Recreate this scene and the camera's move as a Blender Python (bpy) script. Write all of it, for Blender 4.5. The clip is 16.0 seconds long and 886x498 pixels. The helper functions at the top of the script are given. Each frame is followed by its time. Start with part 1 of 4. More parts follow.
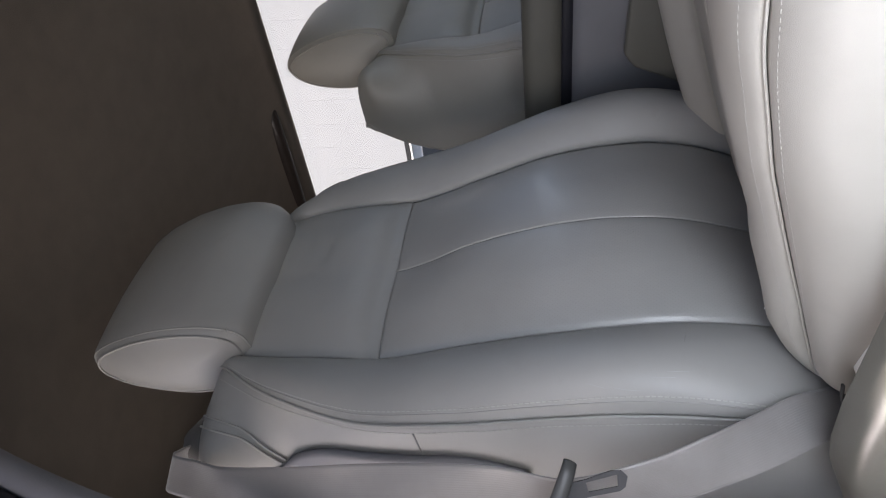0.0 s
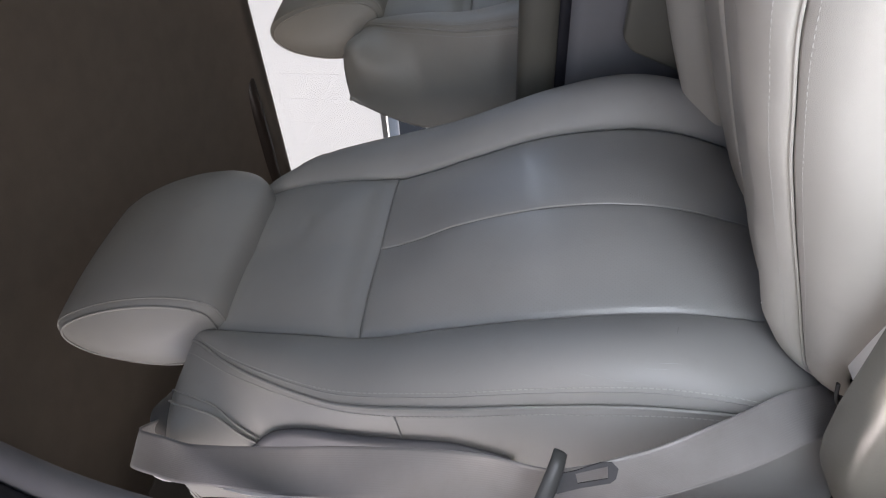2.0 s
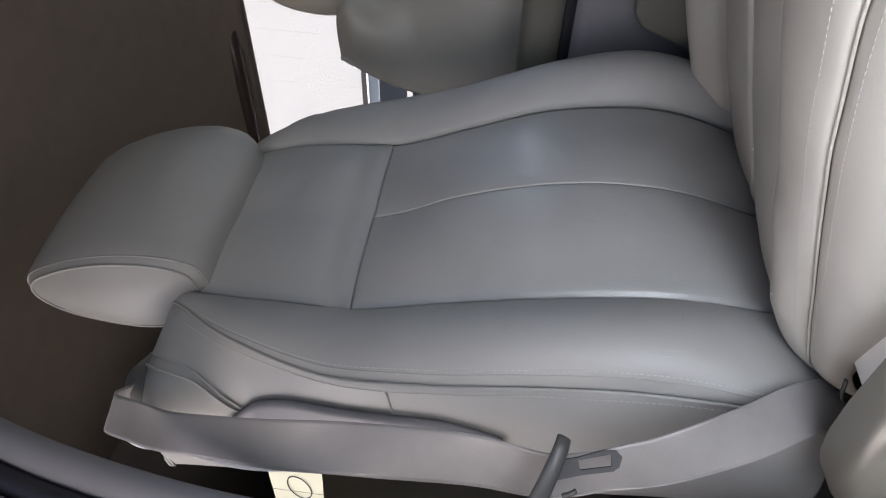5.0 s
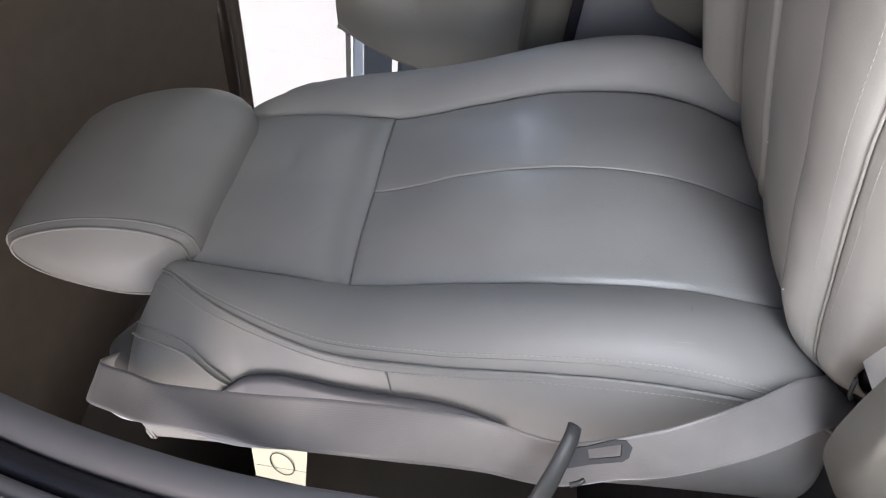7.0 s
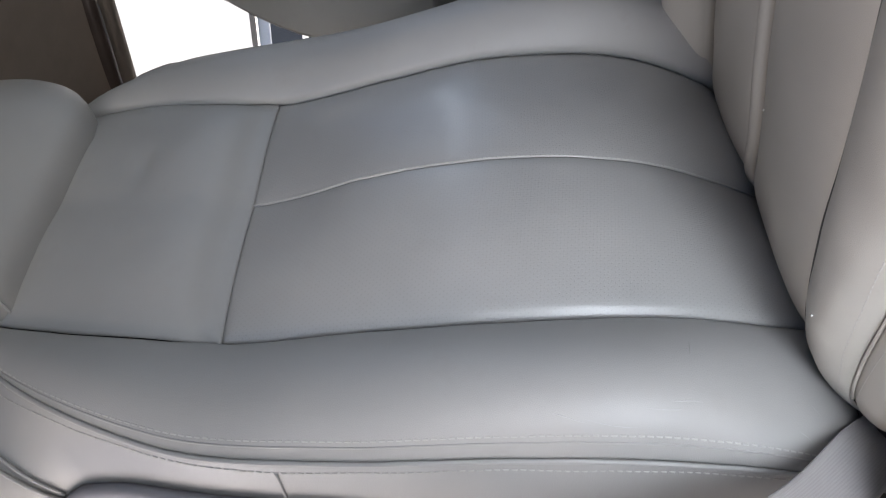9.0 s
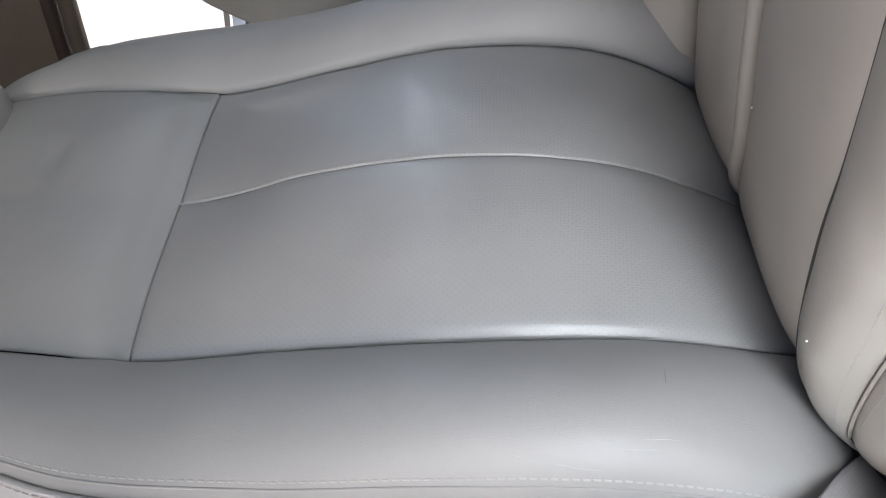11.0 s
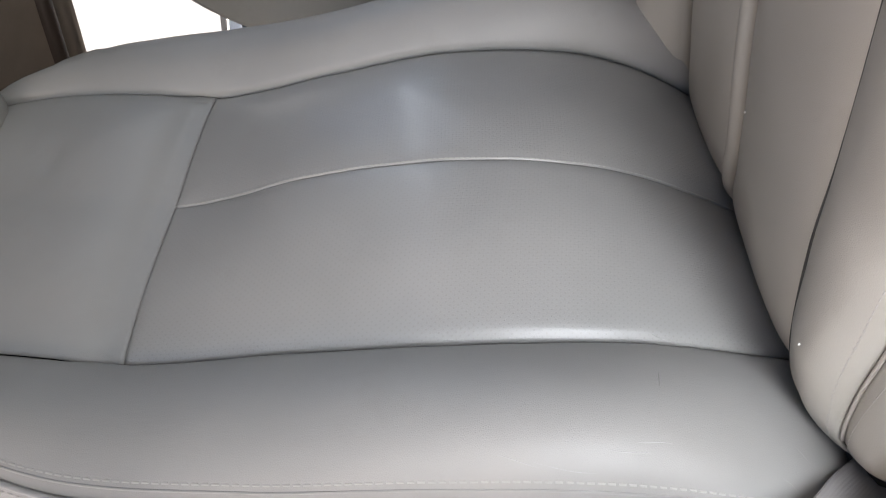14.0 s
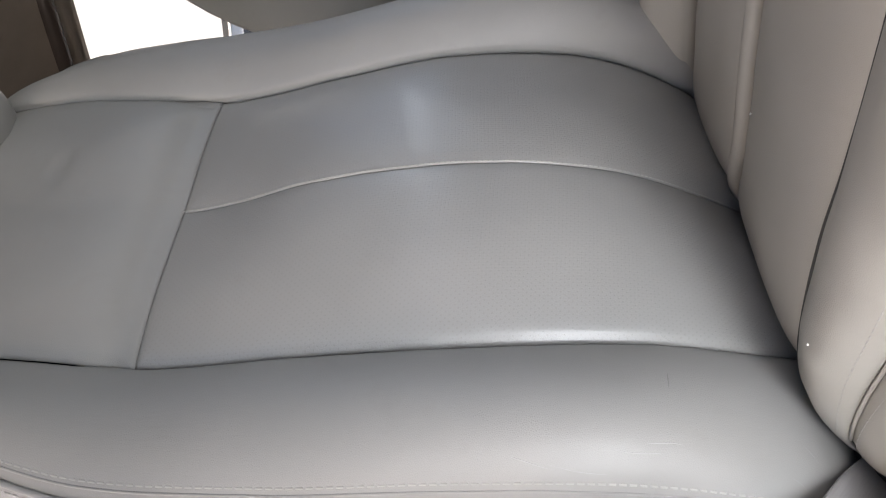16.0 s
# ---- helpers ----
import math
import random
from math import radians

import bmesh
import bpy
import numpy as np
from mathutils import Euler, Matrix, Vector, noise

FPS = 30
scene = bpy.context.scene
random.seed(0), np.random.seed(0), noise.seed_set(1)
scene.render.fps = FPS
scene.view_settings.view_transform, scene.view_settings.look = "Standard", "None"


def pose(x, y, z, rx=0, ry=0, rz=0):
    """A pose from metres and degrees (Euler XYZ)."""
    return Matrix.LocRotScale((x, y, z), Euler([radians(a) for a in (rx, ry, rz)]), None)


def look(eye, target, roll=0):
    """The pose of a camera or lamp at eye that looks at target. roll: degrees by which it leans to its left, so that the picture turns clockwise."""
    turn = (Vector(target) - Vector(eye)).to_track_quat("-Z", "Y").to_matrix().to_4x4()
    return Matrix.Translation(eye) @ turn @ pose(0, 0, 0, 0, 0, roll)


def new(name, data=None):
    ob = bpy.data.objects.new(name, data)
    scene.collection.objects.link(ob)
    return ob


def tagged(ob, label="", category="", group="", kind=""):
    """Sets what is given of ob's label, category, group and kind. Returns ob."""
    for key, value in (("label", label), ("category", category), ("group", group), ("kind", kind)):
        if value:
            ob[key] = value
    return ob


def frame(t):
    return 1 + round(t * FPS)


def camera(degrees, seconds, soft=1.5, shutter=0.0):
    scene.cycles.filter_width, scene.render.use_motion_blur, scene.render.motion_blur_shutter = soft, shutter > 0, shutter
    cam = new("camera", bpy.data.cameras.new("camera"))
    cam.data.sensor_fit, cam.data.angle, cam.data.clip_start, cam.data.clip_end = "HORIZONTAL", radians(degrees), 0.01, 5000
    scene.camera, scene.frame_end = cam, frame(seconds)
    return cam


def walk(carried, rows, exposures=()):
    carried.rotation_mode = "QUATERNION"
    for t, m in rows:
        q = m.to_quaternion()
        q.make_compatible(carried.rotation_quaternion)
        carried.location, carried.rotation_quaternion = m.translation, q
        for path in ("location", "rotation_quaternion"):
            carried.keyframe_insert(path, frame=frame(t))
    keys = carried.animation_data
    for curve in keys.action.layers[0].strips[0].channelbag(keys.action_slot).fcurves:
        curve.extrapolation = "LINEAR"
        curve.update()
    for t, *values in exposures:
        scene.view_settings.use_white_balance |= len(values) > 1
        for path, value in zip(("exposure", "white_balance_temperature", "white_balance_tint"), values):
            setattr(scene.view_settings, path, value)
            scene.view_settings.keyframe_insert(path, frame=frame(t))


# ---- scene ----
cam = camera(66.0, 16.0, soft=1.15)
PATH = [
    (0, (-0.633, -0.560, 0.902), (0.802, 0.794, 1.231), -89.9),
    (0.5, (-0.630, -0.555, 0.909), (0.800, 0.811, 1.211), -89.1),
    (1, (-0.626, -0.549, 0.916), (0.798, 0.827, 1.196), -88.4),
    (1.5, (-0.622, -0.545, 0.923), (0.792, 0.846, 1.177), -87.8),
    (2, (-0.620, -0.541, 0.929), (0.791, 0.856, 1.164), -87.0),
    (2.5, (-0.617, -0.538, 0.936), (0.785, 0.871, 1.155), -86.5),
    (3, (-0.613, -0.534, 0.943), (0.779, 0.888, 1.144), -85.8),
    (3.5, (-0.611, -0.529, 0.949), (0.775, 0.900, 1.136), -85.2),
    (6, (-0.598, -0.519, 0.980), (0.746, 0.959, 1.075), -82.7),
    (6.5, (-0.597, -0.513, 0.990), (0.743, 0.971, 1.062), -81.9),
    (7, (-0.595, -0.507, 1.003), (0.732, 0.988, 1.044), -81.0),
    (7.5, (-0.594, -0.504, 1.007), (0.725, 1.000, 1.035), -80.8),
    (8, (-0.569, -0.493, 1.004), (0.71, 1.045, 1.02), -81.4),
    (8.5, (-0.504, -0.447, 0.987), (0.777, 1.088, 0.925), -83.9),
    (8.7, (-0.454, -0.425, 0.987), (0.815, 1.115, 0.858), -85.5),
    (10.8, (-0.387, -0.348, 0.955), (0.92, 1.151, 0.741), -84.0),
    (11, (-0.388, -0.348, 0.956), (0.91, 1.16, 0.751), -84.4),
    (11.5, (-0.386, -0.351, 0.956), (0.919, 1.151, 0.753), -84.5),
    (12, (-0.388, -0.352, 0.958), (0.913, 1.154, 0.754), -84.6),
    (12.5, (-0.386, -0.35, 0.957), (0.913, 1.155, 0.74), -84.6),
    (13, (-0.388, -0.348, 0.958), (0.913, 1.155, 0.731), -84.3),
    (13.5, (-0.391, -0.348, 0.959), (0.917, 1.149, 0.741), -84.2),
    (14, (-0.389, -0.349, 0.955), (0.918, 1.151, 0.741), -84.3),
    (14.5, (-0.391, -0.347, 0.959), (0.916, 1.151, 0.739), -84.4),
    (15, (-0.391, -0.35, 0.959), (0.914, 1.152, 0.761), -84.8),
    (15.5, (-0.391, -0.35, 0.959), (0.917, 1.149, 0.754), -84.7),
    (16, (-0.39, -0.351, 0.96), (0.92, 1.146, 0.751), -84.7),
]
walk(cam, [(t, look(eye, target, roll)) for t, eye, target, roll in PATH],
     exposures=[(0, 1.36, 6800, 20), (7.5, 1.77, 6850, 20), (8.7, 1.94, 6850, 19), (11, 2.15, 7000, 19), (16, 2.12, 7350, 20)])

# ---------------------------------------------------------------- world and light
W = bpy.data.worlds.new("sky")
scene.world = W
W.use_nodes = True
wt = W.node_tree
bg = wt.nodes["Background"]
sky = wt.nodes.new("ShaderNodeTexSky")
sky.sky_type = "NISHITA"
sky.sun_disc = False
sky.sun_elevation = radians(39.6)
sky.sun_rotation = radians(-7)
wt.links.new(sky.outputs[0], bg.inputs[0])
bg.inputs[1].default_value = 0.055


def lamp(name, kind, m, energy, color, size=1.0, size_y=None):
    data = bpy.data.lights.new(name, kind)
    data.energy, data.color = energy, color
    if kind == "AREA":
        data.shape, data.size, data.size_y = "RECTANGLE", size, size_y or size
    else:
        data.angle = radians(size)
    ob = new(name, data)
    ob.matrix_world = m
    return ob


lamp("sun", "SUN", look((-0.75, 6.0, 5.0), (0, 0, 0)), 5.0, (1.0, 0.97, 0.93), 2.0)
# lamps stand in for daylight: open door, assumed near rear window, windscreen, far front window
# added close by the camera and tipped down, so the shoulder panel stays dimmer
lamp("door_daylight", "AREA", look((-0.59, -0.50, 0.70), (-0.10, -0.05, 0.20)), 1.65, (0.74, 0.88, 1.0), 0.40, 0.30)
# added fill lamp, aimed steeply down to brighten the seat's lower corner
lamp("door_corner_fill", "AREA", look((-0.78, -0.70, 0.90), (-0.31, -0.23, 0.13)), 0.45, (0.85, 0.93, 1.0), 0.32, 0.26)
lamp("door_daylight_upper", "AREA", look((-0.92, -0.12, 1.28), (-0.05, -0.12, 0.72)), 0.95, (1.0, 0.94, 0.86), 0.36, 0.30)
lamp("side_daylight", "AREA", look((-1.20, 0.62, 1.42), (-0.25, 0.10, 0.92)), 3.2, (1.0, 0.965, 0.925), 0.7, 0.6)
lamp("windscreen_daylight", "AREA", look((0.25, -1.48, 1.40), (0.1, 0.1, 0.85)), 0.17, (1.0, 0.95, 0.88), 1.2, 0.24)
lamp("far_window_daylight", "AREA", look((1.08, -0.80, 1.33), (0.1, 0.0, 0.95)), 0.28, (0.70, 0.86, 1.0), 0.85, 0.055)


# ---------------------------------------------------------------- materials
def mat(name):
    m = bpy.data.materials.new(name)
    m.use_nodes = True
    nt = m.node_tree
    return m, nt, nt.nodes["Principled BSDF"]


def link(nt, a, b):
    nt.links.new(a, b)


def coord(nt, kind, scale):
    tc = nt.nodes.new("ShaderNodeTexCoord")
    mp = nt.nodes.new("ShaderNodeMapping")
    mp.inputs["Scale"].default_value = scale if isinstance(scale, tuple) else (scale,) * 3
    link(nt, tc.outputs[kind], mp.inputs[0])
    return mp.outputs[0]


def noise_tex(nt, vec, scale, detail=4.0, rough=0.55):
    n = nt.nodes.new("ShaderNodeTexNoise")
    n.inputs["Scale"].default_value, n.inputs["Detail"].default_value, n.inputs["Roughness"].default_value = scale, detail, rough
    link(nt, vec, n.inputs["Vector"])
    return n.outputs["Fac"]


def ramp(nt, fac, stops):
    r = nt.nodes.new("ShaderNodeValToRGB")
    while len(r.color_ramp.elements) < len(stops):
        r.color_ramp.elements.new(0.5)
    for e, (p, c) in zip(r.color_ramp.elements, stops):
        e.position, e.color = p, (*c, 1) if len(c) == 3 else c
    link(nt, fac, r.inputs[0])
    return r.outputs[0]


def mix(nt, a, b, fac, mode="MIX"):
    n = nt.nodes.new("ShaderNodeMix")
    n.data_type, n.blend_type = "RGBA", mode
    for sock, val in ((n.inputs[0], fac), (n.inputs[6], a), (n.inputs[7], b)):
        if hasattr(val, "links"):
            link(nt, val, sock)
        else:
            sock.default_value = val
    return n.outputs[2]


def calc(nt, op, a, b=None):
    n = nt.nodes.new("ShaderNodeMath")
    n.operation = op
    for sock, val in zip(n.inputs, (a, b)):
        if val is None:
            continue
        if hasattr(val, "links"):
            link(nt, val, sock)
        else:
            sock.default_value = val
    return n.outputs[0]


def bump(nt, height, dist, strength=1.0, normal=None):
    b = nt.nodes.new("ShaderNodeBump")
    b.inputs["Strength"].default_value, b.inputs["Distance"].default_value = strength, dist
    link(nt, height, b.inputs["Height"])
    if normal is not None:
        link(nt, normal, b.inputs["Normal"])
    return b.outputs[0]


def plain(name, color, rough, var=0.12, scale=40.0, bump_d=0.0004, metal=0.0, spec=0.5):
    """A surface of one colour with faint mottling, grain and scuffing."""
    m, nt, p = mat(name)
    v = coord(nt, "Object", 1.0)
    big, fine = noise_tex(nt, v, scale * 0.2), noise_tex(nt, v, scale * 6.0, 3.0)
    lo = tuple(c * (1 - var) for c in color)
    hi = tuple(min(1, c * (1 + var)) for c in color)
    link(nt, ramp(nt, big, [(0.3, lo), (0.7, hi)]), p.inputs["Base Color"])
    link(nt, ramp(nt, big, [(0.3, (rough * 0.88,) * 3), (0.7, (min(1, rough * 1.12),) * 3)]), p.inputs["Roughness"])
    p.inputs["Metallic"].default_value = metal
    p.inputs["Specular IOR Level"].default_value = spec
    if bump_d:
        link(nt, bump(nt, fine, bump_d), p.inputs["Normal"])
    return m


LEATHER = (0.330, 0.325, 0.308)
# warmer, lighter copy of the leather: warm light put into the colour
LEATHER_WARM_LIT = (0.375, 0.357, 0.316)


def leather(name, perforated=False, rough=0.45, tone=LEATHER):
    """Grey-beige seat leather: pebble grain, rubbed patches, fine creases, scuffs; the centre panels pierced by rows of pinholes."""
    m, nt, p = mat(name)
    uv = coord(nt, "UV", 1.0)
    ob = coord(nt, "Object", 1.0)
    patch = noise_tex(nt, ob, 7.0, 5.0)
    wear = noise_tex(nt, ob, 28.0, 5.0, 0.65)
    base = ramp(nt, patch, [(0.25, tuple(c * 0.90 for c in tone)), (0.55, tone), (0.8, tuple(c * 1.06 for c in tone))])
    base = mix(nt, base, (0.23, 0.215, 0.19, 1), calc(nt, "MULTIPLY", ramp(nt, wear, [(0.58, (0, 0, 0)), (0.8, (1, 1, 1))]), 0.22))
    cells = nt.nodes.new("ShaderNodeTexVoronoi")
    cells.feature = "DISTANCE_TO_EDGE"
    cells.inputs["Scale"].default_value = 900.0
    link(nt, ob, cells.inputs["Vector"])
    grain = ramp(nt, cells.outputs["Distance"], [(0.0, (0, 0, 0)), (0.25, (1, 1, 1))])
    where = ramp(nt, noise_tex(nt, ob, 9.0, 3.0), [(0.45, (0, 0, 0)), (0.66, (1, 1, 1))])
    crease = noise_tex(nt, coord(nt, "Object", (210.0, 90.0, 40.0)), 1.0, 4.0, 0.6)
    crease = mix(nt, (0.5, 0.5, 0.5, 1), crease, where)
    n = bump(nt, grain, 0.00007, 0.8)
    n = bump(nt, crease, 0.0005, 0.35, n)
    n = bump(nt, noise_tex(nt, ob, 14.0, 2.0), 0.004, 0.36, n)
    if perforated:
        sep = nt.nodes.new("ShaderNodeSeparateXYZ")
        link(nt, uv, sep.inputs[0])
        pitch = 0.0046
        u = calc(nt, "DIVIDE", sep.outputs[0], pitch)
        v = calc(nt, "DIVIDE", sep.outputs[1], pitch * 0.62)
        odd = calc(nt, "MULTIPLY", calc(nt, "MODULO", calc(nt, "FLOOR", v), 2.0), 0.5)
        fu = calc(nt, "SUBTRACT", calc(nt, "FRACT", calc(nt, "ADD", u, odd)), 0.5)
        fv = calc(nt, "MULTIPLY", calc(nt, "SUBTRACT", calc(nt, "FRACT", v), 0.5), 0.62)
        r = calc(nt, "SQRT", calc(nt, "ADD", calc(nt, "MULTIPLY", fu, fu), calc(nt, "MULTIPLY", fv, fv)))
        hole = ramp(nt, r, [(0.09, (0, 0, 0)), (0.17, (1, 1, 1))])
        base = mix(nt, (0.10, 0.095, 0.085, 1), base, mix(nt, (0.90, 0.90, 0.90, 1), (1, 1, 1, 1), hole))
        n = bump(nt, hole, 0.0003, 0.36, n)
    link(nt, base, p.inputs["Base Color"])
    link(nt, ramp(nt, patch, [(0.3, (rough * 0.86,) * 3), (0.7, (rough * 1.15,) * 3)]), p.inputs["Roughness"])
    p.inputs["Specular IOR Level"].default_value = 0.5
    p.inputs["Coat Weight"].default_value = 0.45 if perforated else 0.04
    p.inputs["Coat Roughness"].default_value = 0.20
    link(nt, n, p.inputs["Normal"])
    return m


def webbing_material():
    """Belt webbing: fine lengthwise ribs crossed by a tight weave, with a satin sheen."""
    m, nt, p = mat("belt_webbing")
    uv = coord(nt, "UV", 1.0)
    sep = nt.nodes.new("ShaderNodeSeparateXYZ")
    link(nt, uv, sep.inputs[0])
    rib = calc(nt, "SINE", calc(nt, "MULTIPLY", sep.outputs[0], 2 * math.pi / 0.0021))
    weft = calc(nt, "SINE", calc(nt, "MULTIPLY", sep.outputs[1], 2 * math.pi / 0.0011))
    h = calc(nt, "ADD", calc(nt, "MULTIPLY", rib, 0.6), calc(nt, "MULTIPLY", calc(nt, "MULTIPLY", rib, weft), 0.6))
    stain = noise_tex(nt, coord(nt, "Object", 1.0), 12.0, 4.0)
    fibre = noise_tex(nt, coord(nt, "UV", (900.0, 120.0, 1.0)), 1.0, 2.0)
    base = ramp(nt, stain, [(0.3, (0.19, 0.175, 0.168)), (0.7, (0.28, 0.262, 0.252))])
    base = mix(nt, base, (0.25, 0.245, 0.24, 1), calc(nt, "MULTIPLY", fibre, 0.4))
    link(nt, base, p.inputs["Base Color"])
    p.inputs["Roughness"].default_value = 0.31
    p.inputs["Sheen Weight"].default_value = 0.35
    p.inputs["Anisotropic"].default_value = 0.5
    link(nt, bump(nt, h, 0.00014, 0.38), p.inputs["Normal"])
    return m


def glass_material(name, color, rough=0.0):
    m, nt, p = mat(name)
    p.inputs["Base Color"].default_value = (*color, 1)
    p.inputs["Roughness"].default_value = rough
    p.inputs["IOR"].default_value = 1.45
    p.inputs["Transmission Weight"].default_value = 1.0
    return m


M_LEATHER = leather("seat_leather")
M_CUSHION = leather("cushion_leather", False, 0.42, LEATHER_WARM_LIT)
M_PERF = leather("perforated_leather", True, 0.33)
M_THREAD = plain("seam_thread", (0.41, 0.40, 0.375), 0.6, 0.1, 200.0, 0)
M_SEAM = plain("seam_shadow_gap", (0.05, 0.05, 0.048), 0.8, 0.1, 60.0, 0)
M_PLASTIC = plain("grey_moulded_plastic", (0.13, 0.125, 0.105), 0.42, 0.06, 60.0, 0.00015)
M_TRIM = plain("grey_trim_plastic", (0.20, 0.197, 0.21), 0.5, 0.08, 50.0, 0.0002)
M_DARK = plain("dark_plastic", (0.035, 0.034, 0.033), 0.5, 0.15, 50.0, 0.0002)
M_RUBBER = plain("black_rubber_seal", (0.018, 0.018, 0.024), 0.45, 0.2, 60.0, 0.0003)
M_CARPET = plain("dark_carpet", (0.06, 0.055, 0.05), 0.95, 0.3, 120.0, 0.0015)
M_HEADLINER = plain("headliner_fabric", (0.25, 0.21, 0.172), 0.95, 0.08, 90.0, 0.0006)
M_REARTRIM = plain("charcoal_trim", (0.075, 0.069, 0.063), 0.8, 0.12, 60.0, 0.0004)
M_REARWALL = plain("brown_rear_trim", (0.24, 0.21, 0.18), 0.8, 0.15, 12.0, 0.0006)
M_PAINT = plain("white_car_paint", (0.80, 0.80, 0.79), 0.22, 0.02, 12.0, 0)
M_CHROME = plain("chrome_trim", (0.75, 0.74, 0.72), 0.18, 0.05, 30.0, 0, 1.0)
M_STEEL = plain("dull_steel", (0.06, 0.06, 0.063), 0.65, 0.1, 60.0, 0.0002, 0.0, 0.25)
M_TONGUE = plain("belt_tongue_plastic", (0.05, 0.051, 0.05), 0.38, 0.1, 60.0, 0.0001)
M_TINT = plain("dark_van_glass", (0.03, 0.033, 0.035), 0.06, 0.2, 3.0, 0)
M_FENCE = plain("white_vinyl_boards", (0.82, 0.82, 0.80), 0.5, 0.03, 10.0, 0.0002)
M_ASPHALT = plain("asphalt", (0.055, 0.054, 0.052), 0.9, 0.25, 60.0, 0.004)
M_PAPER = plain("pale_yellow_paper", (0.72, 0.72, 0.56), 0.7, 0.04, 40.0, 0.0001)
M_INK = plain("black_ink", (0.02, 0.02, 0.02), 0.6, 0.1, 40.0, 0)
M_GLASS = glass_material("window_glass", (0.97, 0.985, 0.975))
M_GREEN = glass_material("green_privacy_glass", (0.45, 0.62, 0.45))
M_GUIDE = plain("dark_grey_guide_plastic", (0.10, 0.098, 0.095), 0.5, 0.08, 50.0, 0.0002)
M_SCUFF = plain("dark_scuff", (0.21, 0.205, 0.195), 0.5, 0.2, 200.0, 0)
M_RUB = plain("pale_rub", (0.345, 0.34, 0.325), 0.4, 0.2, 200.0, 0)
M_HANDLE = plain("dark_brown_plastic", (0.055, 0.044, 0.038), 0.33, 0.15, 60.0, 0.0003)
M_FOAM = plain("seat_core", (0.05, 0.048, 0.045), 0.9, 0.1, 40.0, 0)
M_WEB = webbing_material()
HIDE = {"smooth": M_LEATHER, "pierced": M_PERF}


# ---------------------------------------------------------------- mesh helpers
def thing(name, label, category, group="", kind="", at=(0, 0, 0)):
    ob = new(name)
    ob.empty_display_size = 0.05
    ob.location = at
    return tagged(ob, label, category, group, kind)


def mesh_object(name, verts, faces, material, parent=None, label="", uvs=None, smooth=True):
    me = bpy.data.meshes.new(name)
    me.from_pydata([tuple(v) for v in verts], [], faces)
    if smooth:
        me.polygons.foreach_set("use_smooth", [True] * len(me.polygons))
    if uvs is not None:
        layer = me.uv_layers.new(name="UVMap")
        for loop in me.loops:
            layer.data[loop.index].uv = uvs[loop.vertex_index]
    me.materials.append(material)
    me.update()
    ob = new(name, me)
    if parent is not None:
        ob.parent = parent
        ob.matrix_parent_inverse = Matrix.Translation(parent.matrix_world.translation).inverted() if parent.parent is None and parent.type == "EMPTY" else Matrix()
        if parent.type == "EMPTY":
            ob.matrix_parent_inverse = Matrix.Translation(-parent.location)
    if label:
        tagged(ob, label)
    return ob


def part(name, bm, material, parent=None, label="", smooth=True):
    me = bpy.data.meshes.new(name)
    bmesh.ops.recalc_face_normals(bm, faces=bm.faces)
    bm.to_mesh(me)
    bm.free()
    if smooth:
        me.polygons.foreach_set("use_smooth", [True] * len(me.polygons))
    me.materials.append(material)
    ob = new(name, me)
    if parent is not None:
        ob.parent = parent
        if parent.type == "EMPTY":
            ob.matrix_parent_inverse = Matrix.Translation(-parent.location)
    if label:
        tagged(ob, label)
    return ob


def box_bm(lo, hi, bevel=0.0, seg=3, bm=None):
    bm = bm or bmesh.new()
    m = Matrix.Translation([(a + b) / 2 for a, b in zip(lo, hi)]) @ Matrix.Diagonal([abs(b - a) for a, b in zip(lo, hi)] + [1])
    made = bmesh.ops.create_cube(bm, size=1.0, matrix=m)
    if bevel:
        edges = list({e for v in made["verts"] for e in v.link_edges})
        bmesh.ops.bevel(bm, geom=edges, offset=bevel, segments=seg, profile=0.5, affect="EDGES")
    return bm


def box(name, lo, hi, material, parent=None, label="", bevel=0.0, seg=3):
    return part(name, box_bm(lo, hi, bevel, seg), material, parent, label, smooth=False if not bevel else True)


def spline(xs, ys, x):
    """Smooth curve through the knots (Catmull-Rom on uneven steps)."""
    x = min(max(x, xs[0]), xs[-1])
    i = 0
    while i < len(xs) - 2 and x > xs[i + 1]:
        i += 1
    t = (x - xs[i]) / (xs[i + 1] - xs[i])

    def slope(k):
        a, b = max(k - 1, 0), min(k + 1, len(xs) - 1)
        return (ys[b] - ys[a]) / (xs[b] - xs[a])
    w = xs[i + 1] - xs[i]
    m0, m1 = slope(i) * w, slope(i + 1) * w
    return ((2 * t ** 3 - 3 * t * t + 1) * ys[i] + (t ** 3 - 2 * t * t + t) * m0 + (-2 * t ** 3 + 3 * t * t) * ys[i + 1] + (t ** 3 - t * t) * m1)


def smooth_line(points, n):
    """n points evenly along a smooth curve through the given ones."""
    pts = [Vector(p) for p in points]
    ts = [0.0]
    for a, b in zip(pts, pts[1:]):
        ts.append(ts[-1] + (b - a).length)
    return [Vector([spline(ts, [p[k] for p in pts], ts[-1] * i / (n - 1)) for k in range(3)]) for i in range(n)]


